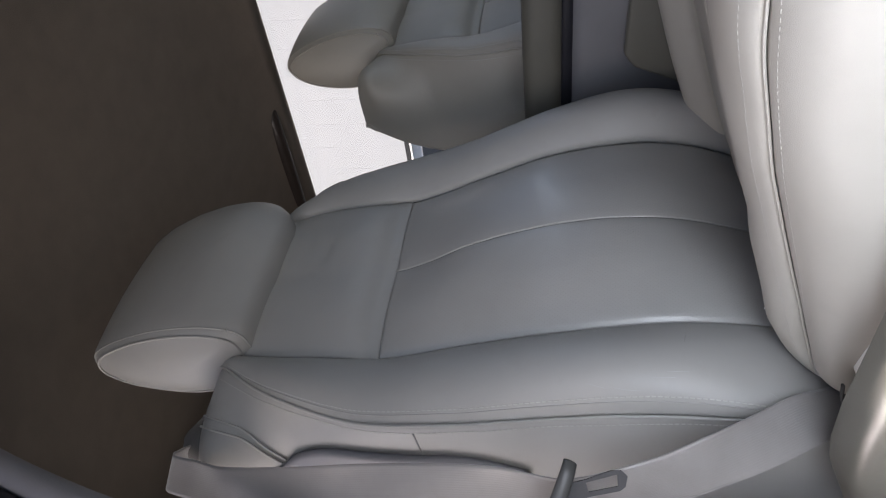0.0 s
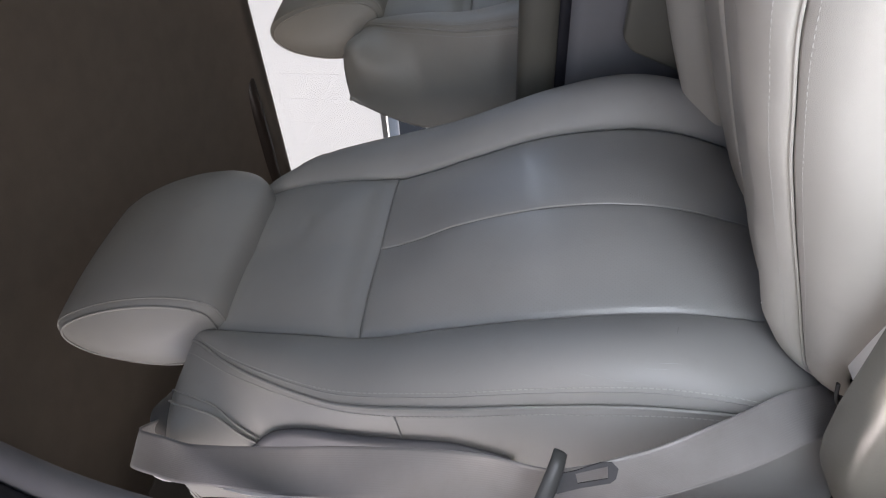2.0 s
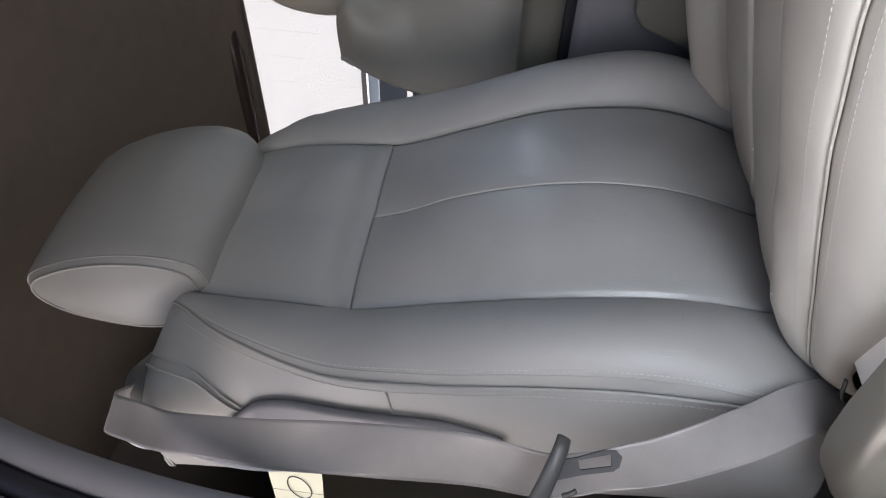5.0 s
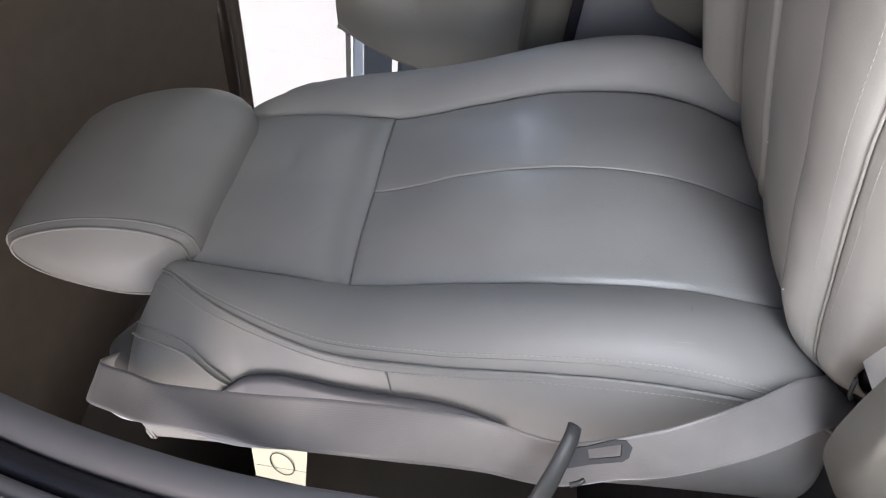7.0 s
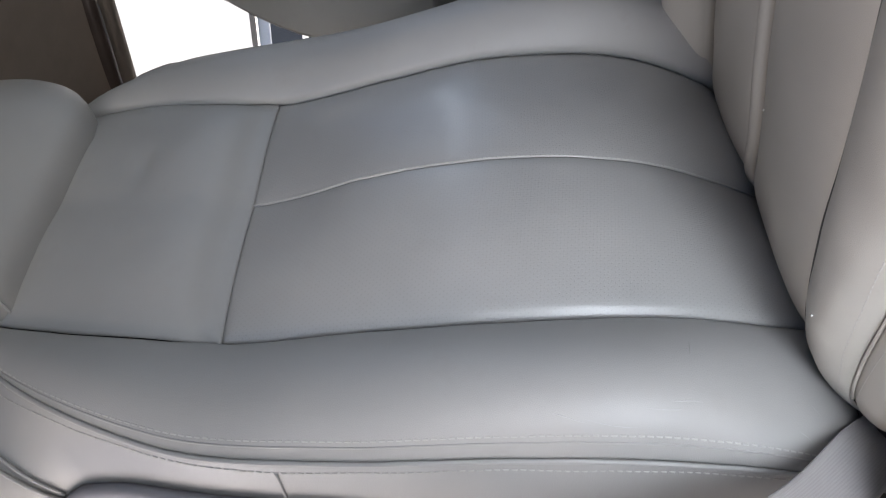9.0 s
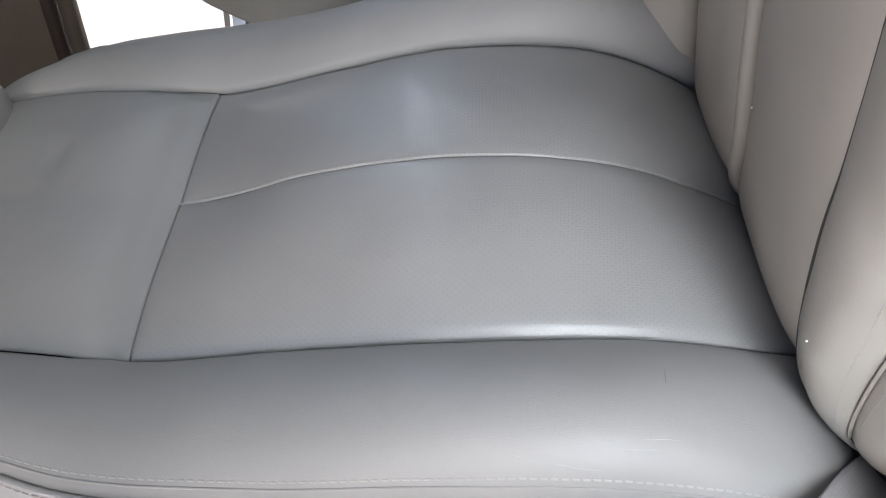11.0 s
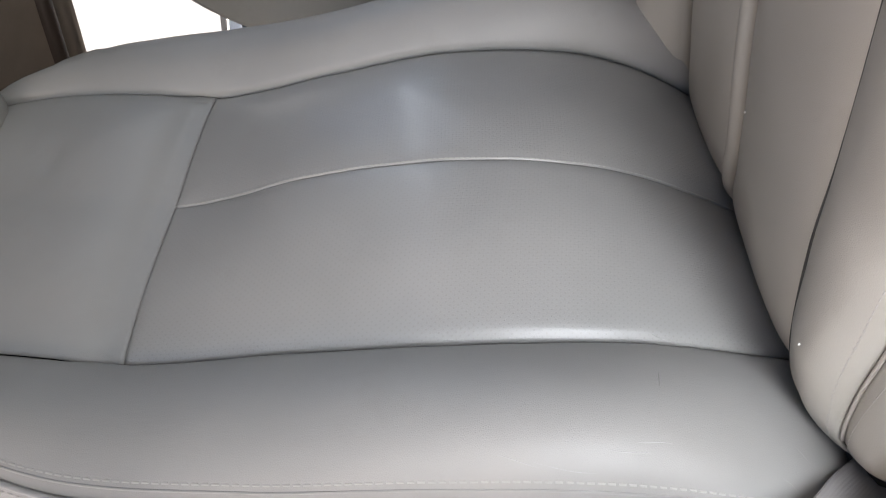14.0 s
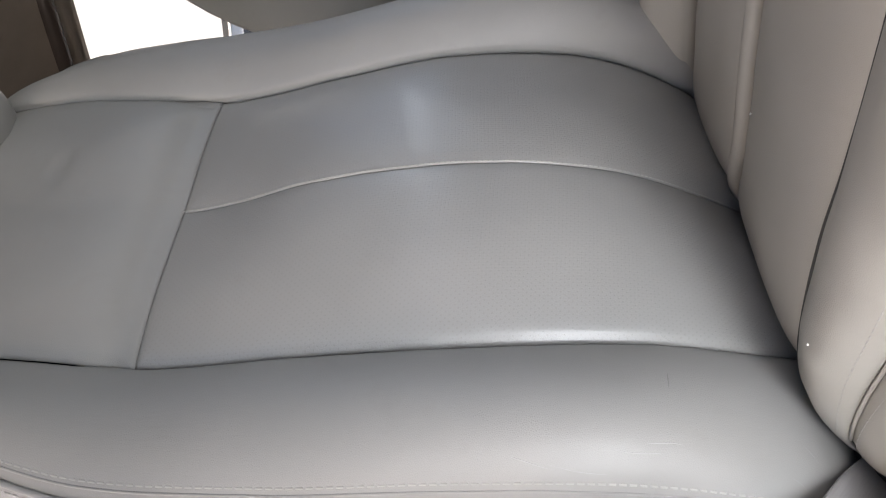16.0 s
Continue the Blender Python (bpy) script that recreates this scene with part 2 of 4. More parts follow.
def tube_mesh(line, radius, sides=8, flat=1.0, side_dir=None):
    """Verts and faces of a tube along a line; flat squeezes it across side_dir."""
    verts, faces = [], []
    a = None
    for i, p in enumerate(line):
        d = (line[min(i + 1, len(line) - 1)] - line[max(i - 1, 0)]).normalized()
        first_ref = Vector((0, 0, 1)) if abs(d.z) < 0.9 else Vector((1, 0, 0))
        ref = Vector(side_dir) if side_dir is not None else (a or first_ref)
        a = (ref - d * ref.dot(d)).normalized()
        b = d.cross(a)
        r = radius[i] if isinstance(radius, list) else radius
        for k in range(sides):
            t = 2 * math.pi * k / sides
            verts.append(p + a * (r * flat * math.cos(t)) + b * (r * math.sin(t)))
    for i in range(len(line) - 1):
        for k in range(sides):
            j = (k + 1) % sides
            faces.append((i * sides + k, i * sides + j, (i + 1) * sides + j, (i + 1) * sides + k))
    faces.append(tuple(range(sides))[::-1])
    faces.append(tuple((len(line) - 1) * sides + k for k in range(sides)))
    return verts, faces


def tube(name, line, radius, material, parent=None, label="", sides=8, flat=1.0, side_dir=None):
    v, f = tube_mesh(line, radius, sides, flat, side_dir)
    return mesh_object(name, v, f, material, parent, label)


def surface(name, func, us, vs, material, parent, label="", seams=(1, 1, 1, 1), dip=0.0034, reach=0.0034, puff=0.0, thick=0.004):
    """A leather panel: func(u, v) gives place; its edges roll into the seams (u low, u high, v low, v high)."""
    dips = dip if isinstance(dip, tuple) else (dip,) * 4
    grid = [[Vector(func(u, v)) for u in us] for v in vs]
    nv, nu = len(vs), len(us)

    def dist_u(j, i, k):
        step = range(i, k) if i < k else range(k, i)
        return sum((grid[j][q + 1] - grid[j][q]).length for q in step)

    def dist_v(i, j, k):
        step = range(j, k) if j < k else range(k, j)
        return sum((grid[q + 1][i] - grid[q][i]).length for q in step)
    verts, uvs = [], []
    for j in range(nv):
        for i in range(nu):
            du = Vector(func(us[i] + 0.012, vs[j])) - Vector(func(us[i] - 0.012, vs[j]))
            dv = Vector(func(us[i], vs[j] + 0.003)) - Vector(func(us[i], vs[j] - 0.003))
            n = du.cross(dv)
            n = n.normalized() if n.length > 1e-12 else Vector((0, -1, 0))
            far, sunk = 9.0, 0.0
            for seam, depth, gap in zip(seams, dips, (lambda: dist_u(j, i, 0), lambda: dist_u(j, i, nu - 1), lambda: dist_v(i, j, 0), lambda: dist_v(i, j, nv - 1))):
                if seam:
                    run = gap()
                    far = min(far, run)
                    sunk = max(sunk, depth * math.exp(-(run / reach) ** 1.3))
            off = -sunk + puff * (1 - math.exp(-far / 0.03))
            verts.append(grid[j][i] + n * off)
            uvs.append((dist_u(j, 0, i), dist_v(i, 0, j)))
    faces = [(j * nu + i, j * nu + i + 1, (j + 1) * nu + i + 1, (j + 1) * nu + i) for j in range(nv - 1) for i in range(nu - 1)]
    ob = mesh_object(name, verts, faces, material, parent, label, uvs)
    if thick:
        mod = ob.modifiers.new("thickness", "SOLIDIFY")
        mod.thickness, mod.offset = thick, -1.0
    return ob


def even(a, b, n):
    return [a + (b - a) * i / (n - 1) for i in range(n)]


def edged(a, b, n):
    """Steps from a to b, closer together at both ends."""
    return [a + (b - a) * (0.5 - 0.5 * math.cos(math.pi * i / (n - 1))) * 0.55 + (b - a) * i / (n - 1) * 0.45 for i in range(n)]


def stitch_row(name, line, normals, length, gap, radius, material, parent, label="", across=(0, 0, 0)):
    """A row of short thread stitches along a line, all in one mesh."""
    verts, faces = [], []
    run, nxt = 0.0, 0.0
    for i in range(len(line) - 1):
        a, b = line[i], line[i + 1]
        seg = (b - a).length
        while nxt < run + seg:
            t = (nxt - run) / seg
            p, n = a.lerp(b, t), normals[i].lerp(normals[i + 1], t).normalized()
            d = (b - a).normalized()
            s = n.cross(d)
            base = len(verts)
            for e in (-0.5, -0.3, 0.3, 0.5):
                lift = radius * (0.9 if abs(e) < 0.4 else 0.1)
                c = p + d * (e * length)
                verts += [c + s * radius - n * radius * 0.4, c + n * lift, c - s * radius - n * radius * 0.4]
            for q in range(3):
                for k in range(2):
                    faces.append((base + q * 3 + k, base + q * 3 + k + 1, base + q * 3 + k + 4, base + q * 3 + k + 3))
            nxt += length + gap
        run += seg
    return mesh_object(name, verts, faces, material, parent, label)


# ---------------------------------------------------------------- the seats
RECLINE = radians(8)
UP_H = Vector((0, math.sin(RECLINE), math.cos(RECLINE)))
FWD = Vector((0, -math.cos(RECLINE), math.sin(RECLINE)))
HIP = Vector((0, 0, 0.66))
# heights up the backrest, and at each: depth of the centre, and across/depth of seams and edges
H = [-0.06, 0.02, 0.12, 0.235, 0.35, 0.455, 0.53, 0.60, 0.67, 0.72]
AC = [0.029, 0.0145, 0.002, 0.0, -0.003, -0.004, -0.003, 0.0, 0.0, 0.0]
DC = [-0.072, -0.017, 0.031, 0.040, 0.023, -0.010, -0.004, -0.008, -0.014, -0.02]
AN = [-0.122, -0.137, -0.140, -0.143, -0.144, -0.146, -0.143, -0.136, -0.122, -0.092]
DN = [-0.057, -0.012, 0.007, 0.008, -0.003, -0.015, -0.010, -0.012, -0.016, -0.02]
AP = [-0.240, -0.254, -0.252, -0.250, -0.250, -0.244, -0.224, -0.192, -0.145, -0.108]
DP = [-0.095, -0.021, 0.000, 0.002, -0.003, -0.004, 0.000, -0.003, -0.012, -0.02]
AF = [0.182, 0.159, 0.155, 0.154, 0.147, 0.143, 0.142, 0.146, 0.132, 0.128]
DF = [-0.075, -0.006, 0.032, 0.034, 0.012, -0.011, -0.007, -0.012, -0.016, -0.02]
AO = [0.24, 0.250, 0.256, 0.252, 0.246, 0.238, 0.224, 0.202, 0.156, 0.132]
DO = [-0.05, 0.012, 0.042, 0.034, 0.012, 0.002, 0.0, -0.003, -0.012, -0.02]
BULGE_N = [0.008, 0.013, 0.032, 0.031, 0.024, 0.019, 0.016, 0.012, 0.005, 0.002]
BULGE_F = [0.015, 0.032, 0.040, 0.034, 0.027, 0.020, 0.014, 0.008, 0.006, 0.002]
TOP_H, TOP_R, BACK_D, MID = 0.644, 0.062, -0.20, 0.461


def seat_place(a, h, d):
    return HIP + Vector((a, 0, 0)) + UP_H * h + FWD * d


ROUND_BACK = [0.0]


def section(s, h):
    """Across and depth of the cover at height h; s: -3 rear near edge, -2 piping, -1 near seam, 0 middle, 1 far seam, 2 far edge, 3 rear."""
    g = lambda k: spline(H, k, h)
    rear = BACK_D + ROUND_BACK[0] * min(1.0, max(0.0, (h - 0.50) / 0.20)) ** 2
    knots = {-3: (-0.255, rear), -2: (g(AP), g(DP)), -1: (g(AN), g(DN)), 0: (g(AC), g(DC)), 1: (g(AF), g(DF)), 2: (g(AO), g(DO)), 3: (0.255, rear)}
    i = min(max(math.floor(s), -3), 2)
    t = s - i
    (a0, d0), (a1, d1) = knots[i], knots[i + 1]
    a, d = a0 + (a1 - a0) * t, d0 + (d1 - d0) * t
    side = 0.014 + 0.040 * min(1.0, max(0.0, (h - 0.56) / 0.11)) ** 1.3
    hump = {-3: side, -2: g(BULGE_N), -1: 0.004, 0: 0.004, 1: g(BULGE_F), 2: side}[i]
    length = math.hypot(a1 - a0, d1 - d0) or 1
    na, nd = -(d1 - d0) / length, (a1 - a0) / length
    k = hump * (1 - abs(2 * t ** 0.75 - 1) ** 2.1 if i == -2 else 1 - abs(2 * t - 1) ** 2.4 if i == 1 else math.sin(math.pi * t))
    if i == -3:
        top = min(1.0, max(0.0, (h - 0.56) / 0.11))
        k += 0.030 * top * math.sin(math.pi * (1 - t) ** 0.75) ** 2
    if i in (-1, 0):
        k -= 0.0035 * math.exp(-((a - 0.04) / 0.022) ** 2 - ((h - 0.57) / 0.006) ** 2) + 0.002 * math.exp(-((a - 0.06) / 0.02) ** 2 - ((h - 0.588) / 0.005) ** 2)
    if i in (-1, 0) and h > MID - 0.002:
        k -= 0.0045 * math.exp(-((h - MID - 0.014) / 0.014) ** 2)
    k += 0.0016 * noise.noise((a * 9, h * 9, 3.1)) + 0.0007 * noise.noise((a * 26, h * 26, 7.7))
    return a + na * k, d + nd * k


def back_point(s, v):
    """v up to TOP_H is height; past it the cover rolls over the top towards the rear."""
    if v <= TOP_H:
        a, d = section(s, v)
        return seat_place(a, v, d)
    ang = (v - TOP_H) / TOP_R
    hh = min(TOP_H + TOP_R * math.sin(min(ang, math.pi / 2)), 0.72)
    a, d = section(s, hh)
    depth = TOP_R * (1 - math.cos(min(ang, math.pi / 2))) + max(0, ang - math.pi / 2) * TOP_R
    rear = BACK_D + ROUND_BACK[0] * min(1.0, max(0.0, (hh - 0.50) / 0.20)) ** 2
    d2 = max(rear, d - depth)
    return seat_place(a, hh, d2)


V_TOP = TOP_H + TOP_R * (math.pi / 2 + 1.9)


def row_line(s, vs, lift=0.0):
    """Points and outward normals along the cover at section s."""
    pts, nrm = [], []
    for v in vs:
        p = back_point(s, v)
        n = (back_point(s + 0.02, v) - back_point(s - 0.02, v)).cross(back_point(s, v + 0.004) - back_point(s, v - 0.004)).normalized()
        pts.append(p + n * lift)
        nrm.append(n)
    return pts, nrm


CY = [-0.56, -0.52, -0.46, -0.36, -0.26, -0.20, -0.14, -0.09, -0.035, 0.0, 0.020, 0.034, 0.042]
# heights of the near seam, the middle seam and the piping, and how far outboard the piping runs
CZ_NEAR = [0.640, 0.735, 0.790, 0.785, 0.753, 0.734, 0.719, 0.706, 0.690, 0.674, 0.652, 0.625, 0.59]
CZ_MID = [0.640, 0.735, 0.790, 0.785, 0.757, 0.738, 0.719, 0.702, 0.681, 0.667, 0.652, 0.632, 0.60]
CZ_PIPE = [0.640, 0.740, 0.785, 0.780, 0.755, 0.735, 0.713, 0.694, 0.674, 0.660, 0.640, 0.615, 0.585]
CX_PIPE = [-0.235, -0.238, -0.238, -0.232, -0.224, -0.217, -0.210, -0.205, -0.202, -0.205, -0.206, -0.205, -0.20]
CX_NEAR = [-0.090, -0.090, -0.092, -0.097, -0.104, -0.112, -0.126, -0.134, -0.145, -0.152, -0.156, -0.158, -0.16]
CX_MID = [0.060, 0.060, 0.058, 0.052, 0.044, 0.036, 0.029, 0.022, 0.018, 0.022, 0.026, 0.030, 0.032]


def cushion_point(s, y):
    """The sitting surface; s: -3 hem, -2 piping, -1 near seam, 0 middle seam, 1 far seam, 2 far edge, 3 hem."""
    g = lambda k: spline(CY, k, y)
    f = min(1.0, max(0.0, (0.046 - y) / 0.055))
    full = min(1.0, max(0.0, (0.030 - y) / 0.075)) ** 0.6
    zm, zp = g(CZ_MID), g(CZ_PIPE)
    low = min(1.0, max(0.0, (-0.01 - y) / 0.14))
    knots = {-3: (g(CX_PIPE) - 0.020 - 0.020 * low, zp - 0.034 - 0.046 * low), -2: (g(CX_PIPE), zp), -1: (g(CX_NEAR), g(CZ_NEAR)), 0: (g(CX_MID), zm), 1: (0.165, zm + 0.004), 2: (0.235, zm + 0.016), 3: (0.262, zm - 0.065)}
    i = min(max(math.floor(s), -3), 2)
    t = s - i
    (x0, z0), (x1, z1) = knots[i], knots[i + 1]
    hump = {-3: 0.020 * full, -2: 0.022 * full, -1: 0.008, 0: 0.007, 1: 0.034 * f + 0.004, 2: 0.012}[i]
    length = math.hypot(x1 - x0, z1 - z0)
    nx, nz = -(z1 - z0) / length, (x1 - x0) / length
    k = hump * max(0.0, math.sin(math.pi * (t ** 0.8 if i == -2 else t))) ** 0.8
    k += 0.0012 * noise.noise((x0 * 20 + t * 3, y * 14, 1.7))
    if i in (-2, -1):
        k += 0.0030 * math.sin(math.pi * max(0.0, min(1.0, t))) * noise.noise((t * 1.6, (y + 0.05 * t) * 24, 5.2))
    return Vector((x0 + (x1 - x0) * t + nx * k, y, z0 + (z1 - z0) * t + nz * k))


def build_seat(name, label, guide=True):
    seat = thing(name, label, "car seat", "front seats", at=(0, 0, 0.36))
    P = lambda s, v: back_point(s, v)
    surface("centre_panel", P, edged(-1, 0, 34), edged(-0.055, MID, 90), HIDE["pierced"], seat, "perforated leather centre panel", dip=(0.0034, 0.0012, 0.0, 0.0020), reach=0.004, puff=0.004)
    surface("centre_panel", P, edged(0, 1, 34), edged(-0.055, MID, 90), HIDE["pierced"], seat, "perforated leather centre panel", dip=(0.0012, 0.0026, 0.0, 0.0020), reach=0.004, puff=0.004)
    surface("shoulder_panel", P, edged(-1, 1, 50), edged(MID, V_TOP, 60), HIDE["smooth"], seat, "smooth leather shoulder panel", seams=(1, 1, 1, 0), dip=0.0020, reach=0.005, puff=0.006)
    surface("bolster", P, edged(-2, -1, 44), edged(-0.055, V_TOP, 110), HIDE["smooth"], seat, "padded side bolster of grey leather", seams=(1, 1, 0, 0), dip=(0.0008, 0.0034, 0.0, 0.0))
    surface("bolster", P, edged(1, 2, 44), edged(-0.055, V_TOP, 110), HIDE["smooth"], seat, "padded side bolster of grey leather", seams=(1, 1, 0, 0))
    surface("side_panel", P, edged(-3, -2, 34), edged(-0.03, V_TOP, 90), HIDE["smooth"], seat, "side panel of pale grey leather", seams=(0, 1, 0, 0), dip=0.0010)
    surface("side_panel", P, edged(2, 3, 30), edged(-0.03, V_TOP, 70), HIDE["smooth"], seat, "side panel of pale grey leather", seams=(1, 0, 0, 0))
    # piping and twin rows of stitches along the near bolster
    vs = even(-0.03, V_TOP - 0.06, 120)
    pts, nrm = row_line(-2, vs, 0.0)
    tube("piping", [p + n * 0.0008 for p, n in zip(pts, nrm)], 0.0020, HIDE["smooth"], seat, "raised leather piping")
    pts, nrm = row_line(-1.94, vs, 0.0)
    tube("piping", pts, 0.0009, HIDE["smooth"], seat, "")
    for s in (-1.91, -2.05):
        pts, nrm = row_line(s, vs, 0.0004)
        stitch_row("stitching", pts, nrm, 0.0042, 0.0016, 0.0007, M_THREAD, seat, "pale thread stitching")
    # fine stitches beside the centre, cross and inner bolster seams
    for s, lo, hi, lift in ((0.006, -0.03, MID - 0.001, 0.0006), (0.975, -0.03, 0.6, -0.0012)):
        pts, nrm = row_line(s, even(lo, hi, 90), lift)
        stitch_row("stitching", pts, nrm, 0.0036 if lift > 0 else 0.003, 0.0005 if lift > 0 else 0.0016, 0.00055 if lift > 0 else 0.0005, M_THREAD, seat, "fine tone-on-tone stitching")
    # rubbed marks and scratches on the worn cover
    if guide:
        for marks, dark in ((((-1.30, 0.112, -1.42, 0.116), (-0.17, 0.152, -0.10, 0.142)), True), (((-0.92, 0.12, -0.98, 0.095), (-1.80, 0.22, -1.86, 0.18), (-1.83, 0.20, -1.88, 0.15), (-1.76, 0.16, -1.79, 0.12), (-1.72, 0.14, -1.74, 0.11), (-1.78, 0.05, -1.86, 0.035), (-1.60, 0.035, -1.70, 0.020)), False)):
            for k, (s0, v0, s1, v1) in enumerate(marks):
                pts = []
                for q in range(14):
                    w = q / 13
                    a, b = row_line(s0 + (s1 - s0) * w + 0.01 * math.sin(5 * w + k), [v0 + (v1 - v0) * w], -0.00025)
                    pts += a
                tube("scuff_mark", pts, [0.0001 + 0.0003 * math.sin(math.pi * q / 13) for q in range(14)], M_SCUFF if dark else M_RUB, seat, "faint scratch in the leather", 5)
    # core that fills the backrest behind its cover
    vs = even(-0.05, 0.66 if guide else 0.52, 24)
    verts, faces = [], []
    ring = [-2.95, -2.7, -2.4, -2, -1.75, -1.5, -1.25, -1, -0.75, -0.5, -0.25, 0, 0.25, 0.5, 0.75, 1, 1.25, 1.5, 1.75, 2, 2.4, 2.7, 2.95]
    for v in vs:
        mid = seat_place(0, v, -0.10)
        for s in ring:
            p = back_point(s, min(v, TOP_H + 0.03))
            q = seat_place((p - HIP).x * 0.93, v * 0.97, max(BACK_D - 0.01, (p - HIP).dot(FWD) - 0.055))
            verts.append(q)
    n = len(ring)
    for j in range(len(vs) - 1):
        for i in range(n):
            faces.append((j * n + i, j * n + (i + 1) % n, (j + 1) * n + (i + 1) % n, (j + 1) * n + i))
    faces += [tuple(range(n))[::-1], tuple((len(vs) - 1) * n + i for i in range(n))]
    mesh_object("core", verts, faces, M_FOAM, seat, "dark seat core")
    vs = even(-0.03, TOP_H + TOP_R * 1.56, 26)
    verts, faces = [], []
    for v in vs:
        p, q = back_point(-3, v), back_point(3, v)
        for k in range(13):
            w = k / 12
            verts.append(p.lerp(q, w) - FWD * (0.012 * math.sin(math.pi * w)))
    for j in range(len(vs) - 1):
        for k in range(12):
            faces.append((j * 13 + k, (j + 1) * 13 + k, (j + 1) * 13 + k + 1, j * 13 + k + 1))
    back = mesh_object("back_panel", verts, faces, HIDE["smooth"], seat, "leather panel across the back")
    mod = back.modifiers.new("thickness", "SOLIDIFY")
    mod.thickness, mod.offset = 0.004, 0
    # rear shell with its map pocket
    bm = bmesh.new()
    box_bm((-0.235, -0.02, 0.0), (0.235, 0.03, 0.64 if guide else 0.30), 0.018, 4, bm)
    bmesh.ops.transform(bm, matrix=Matrix.Translation(seat_place(0, 0.02, BACK_D - 0.0)) @ Matrix.Rotation(-RECLINE, 4, "X"), verts=bm.verts)
    part("back_shell", bm, M_REARTRIM, seat, "dark plastic back shell")
    bm = bmesh.new()
    box_bm((-0.22, 0.0, 0.06), (0.22, 0.035, 0.42), 0.016, 4, bm)
    bmesh.ops.transform(bm, matrix=Matrix.Translation(seat_place(0, 0.02, BACK_D - 0.03)) @ Matrix.Rotation(-RECLINE, 4, "X"), verts=bm.verts)
    part("map_pocket", bm, M_CARPET, seat, "dark cloth map pocket")
    if not guide:
        return seat_rest(seat)
    # side airbag cover let into the near side panel
    verts, faces = [], []
    for i, v in enumerate(even(0.285, 0.592, 40)):
        t = i / 39
        open_ = min(1, (t / 0.10)) ** 0.5 * min(1, ((1 - t) / 0.10)) ** 0.5
        for k in range(10):
            q = k / 9
            s = -2.20 - 0.20 * abs(2 * t - 0.9) ** 3 - open_ * 0.42 * q
            p = back_point(s, v)
            nn = (back_point(s + 0.02, v) - back_point(s - 0.02, v)).cross(back_point(s, v + 0.004) - back_point(s, v - 0.004)).normalized()
            verts.append(p + nn * (0.0012 + 0.0022 * math.sin(math.pi * q) * open_))
    for j in range(39):
        for k in range(9):
            faces.append((j * 10 + k, j * 10 + k + 1, (j + 1) * 10 + k + 1, (j + 1) * 10 + k))
    cover = mesh_object("airbag_cover", verts, faces, M_TRIM, seat, "dark grey airbag cover")
    mod = cover.modifiers.new("thickness", "SOLIDIFY")
    mod.thickness = 0.006
    # seam and crease across the near side panel
    pts, nrm = [], []
    for s in even(-2.05, -2.6, 24):
        a, b = row_line(s, [0.398 + 0.02 * (s + 2.05)], 0.0006)
        pts += a
        nrm += b
    tube("side_seam", pts, 0.0012, HIDE["smooth"], seat, "sewn seam across the side panel", 6)
    pts = []
    pts2 = []
    for v in even(0.728, 0.575, 34):
        a, b = row_line(0.045 + spline([0.575, 0.584, 0.616, 0.648, 0.69, 0.73], [-2.43, -2.39, -2.27, -2.25, -2.245, -2.24], v), [v], 0.0012)
        pts2 += a
        a, b = row_line(spline([0.575, 0.584, 0.616, 0.648, 0.69, 0.73], [-2.43, -2.39, -2.27, -2.25, -2.245, -2.24], v), [v], 0.0016)
        pts += a
    tube("side_piping", pts2, 0.0013, HIDE["smooth"], seat, "", 6)
    tube("side_piping", pts, 0.0016, HIDE["smooth"], seat, "curved piping on the side panel", 6)

    return seat_rest(seat, True)


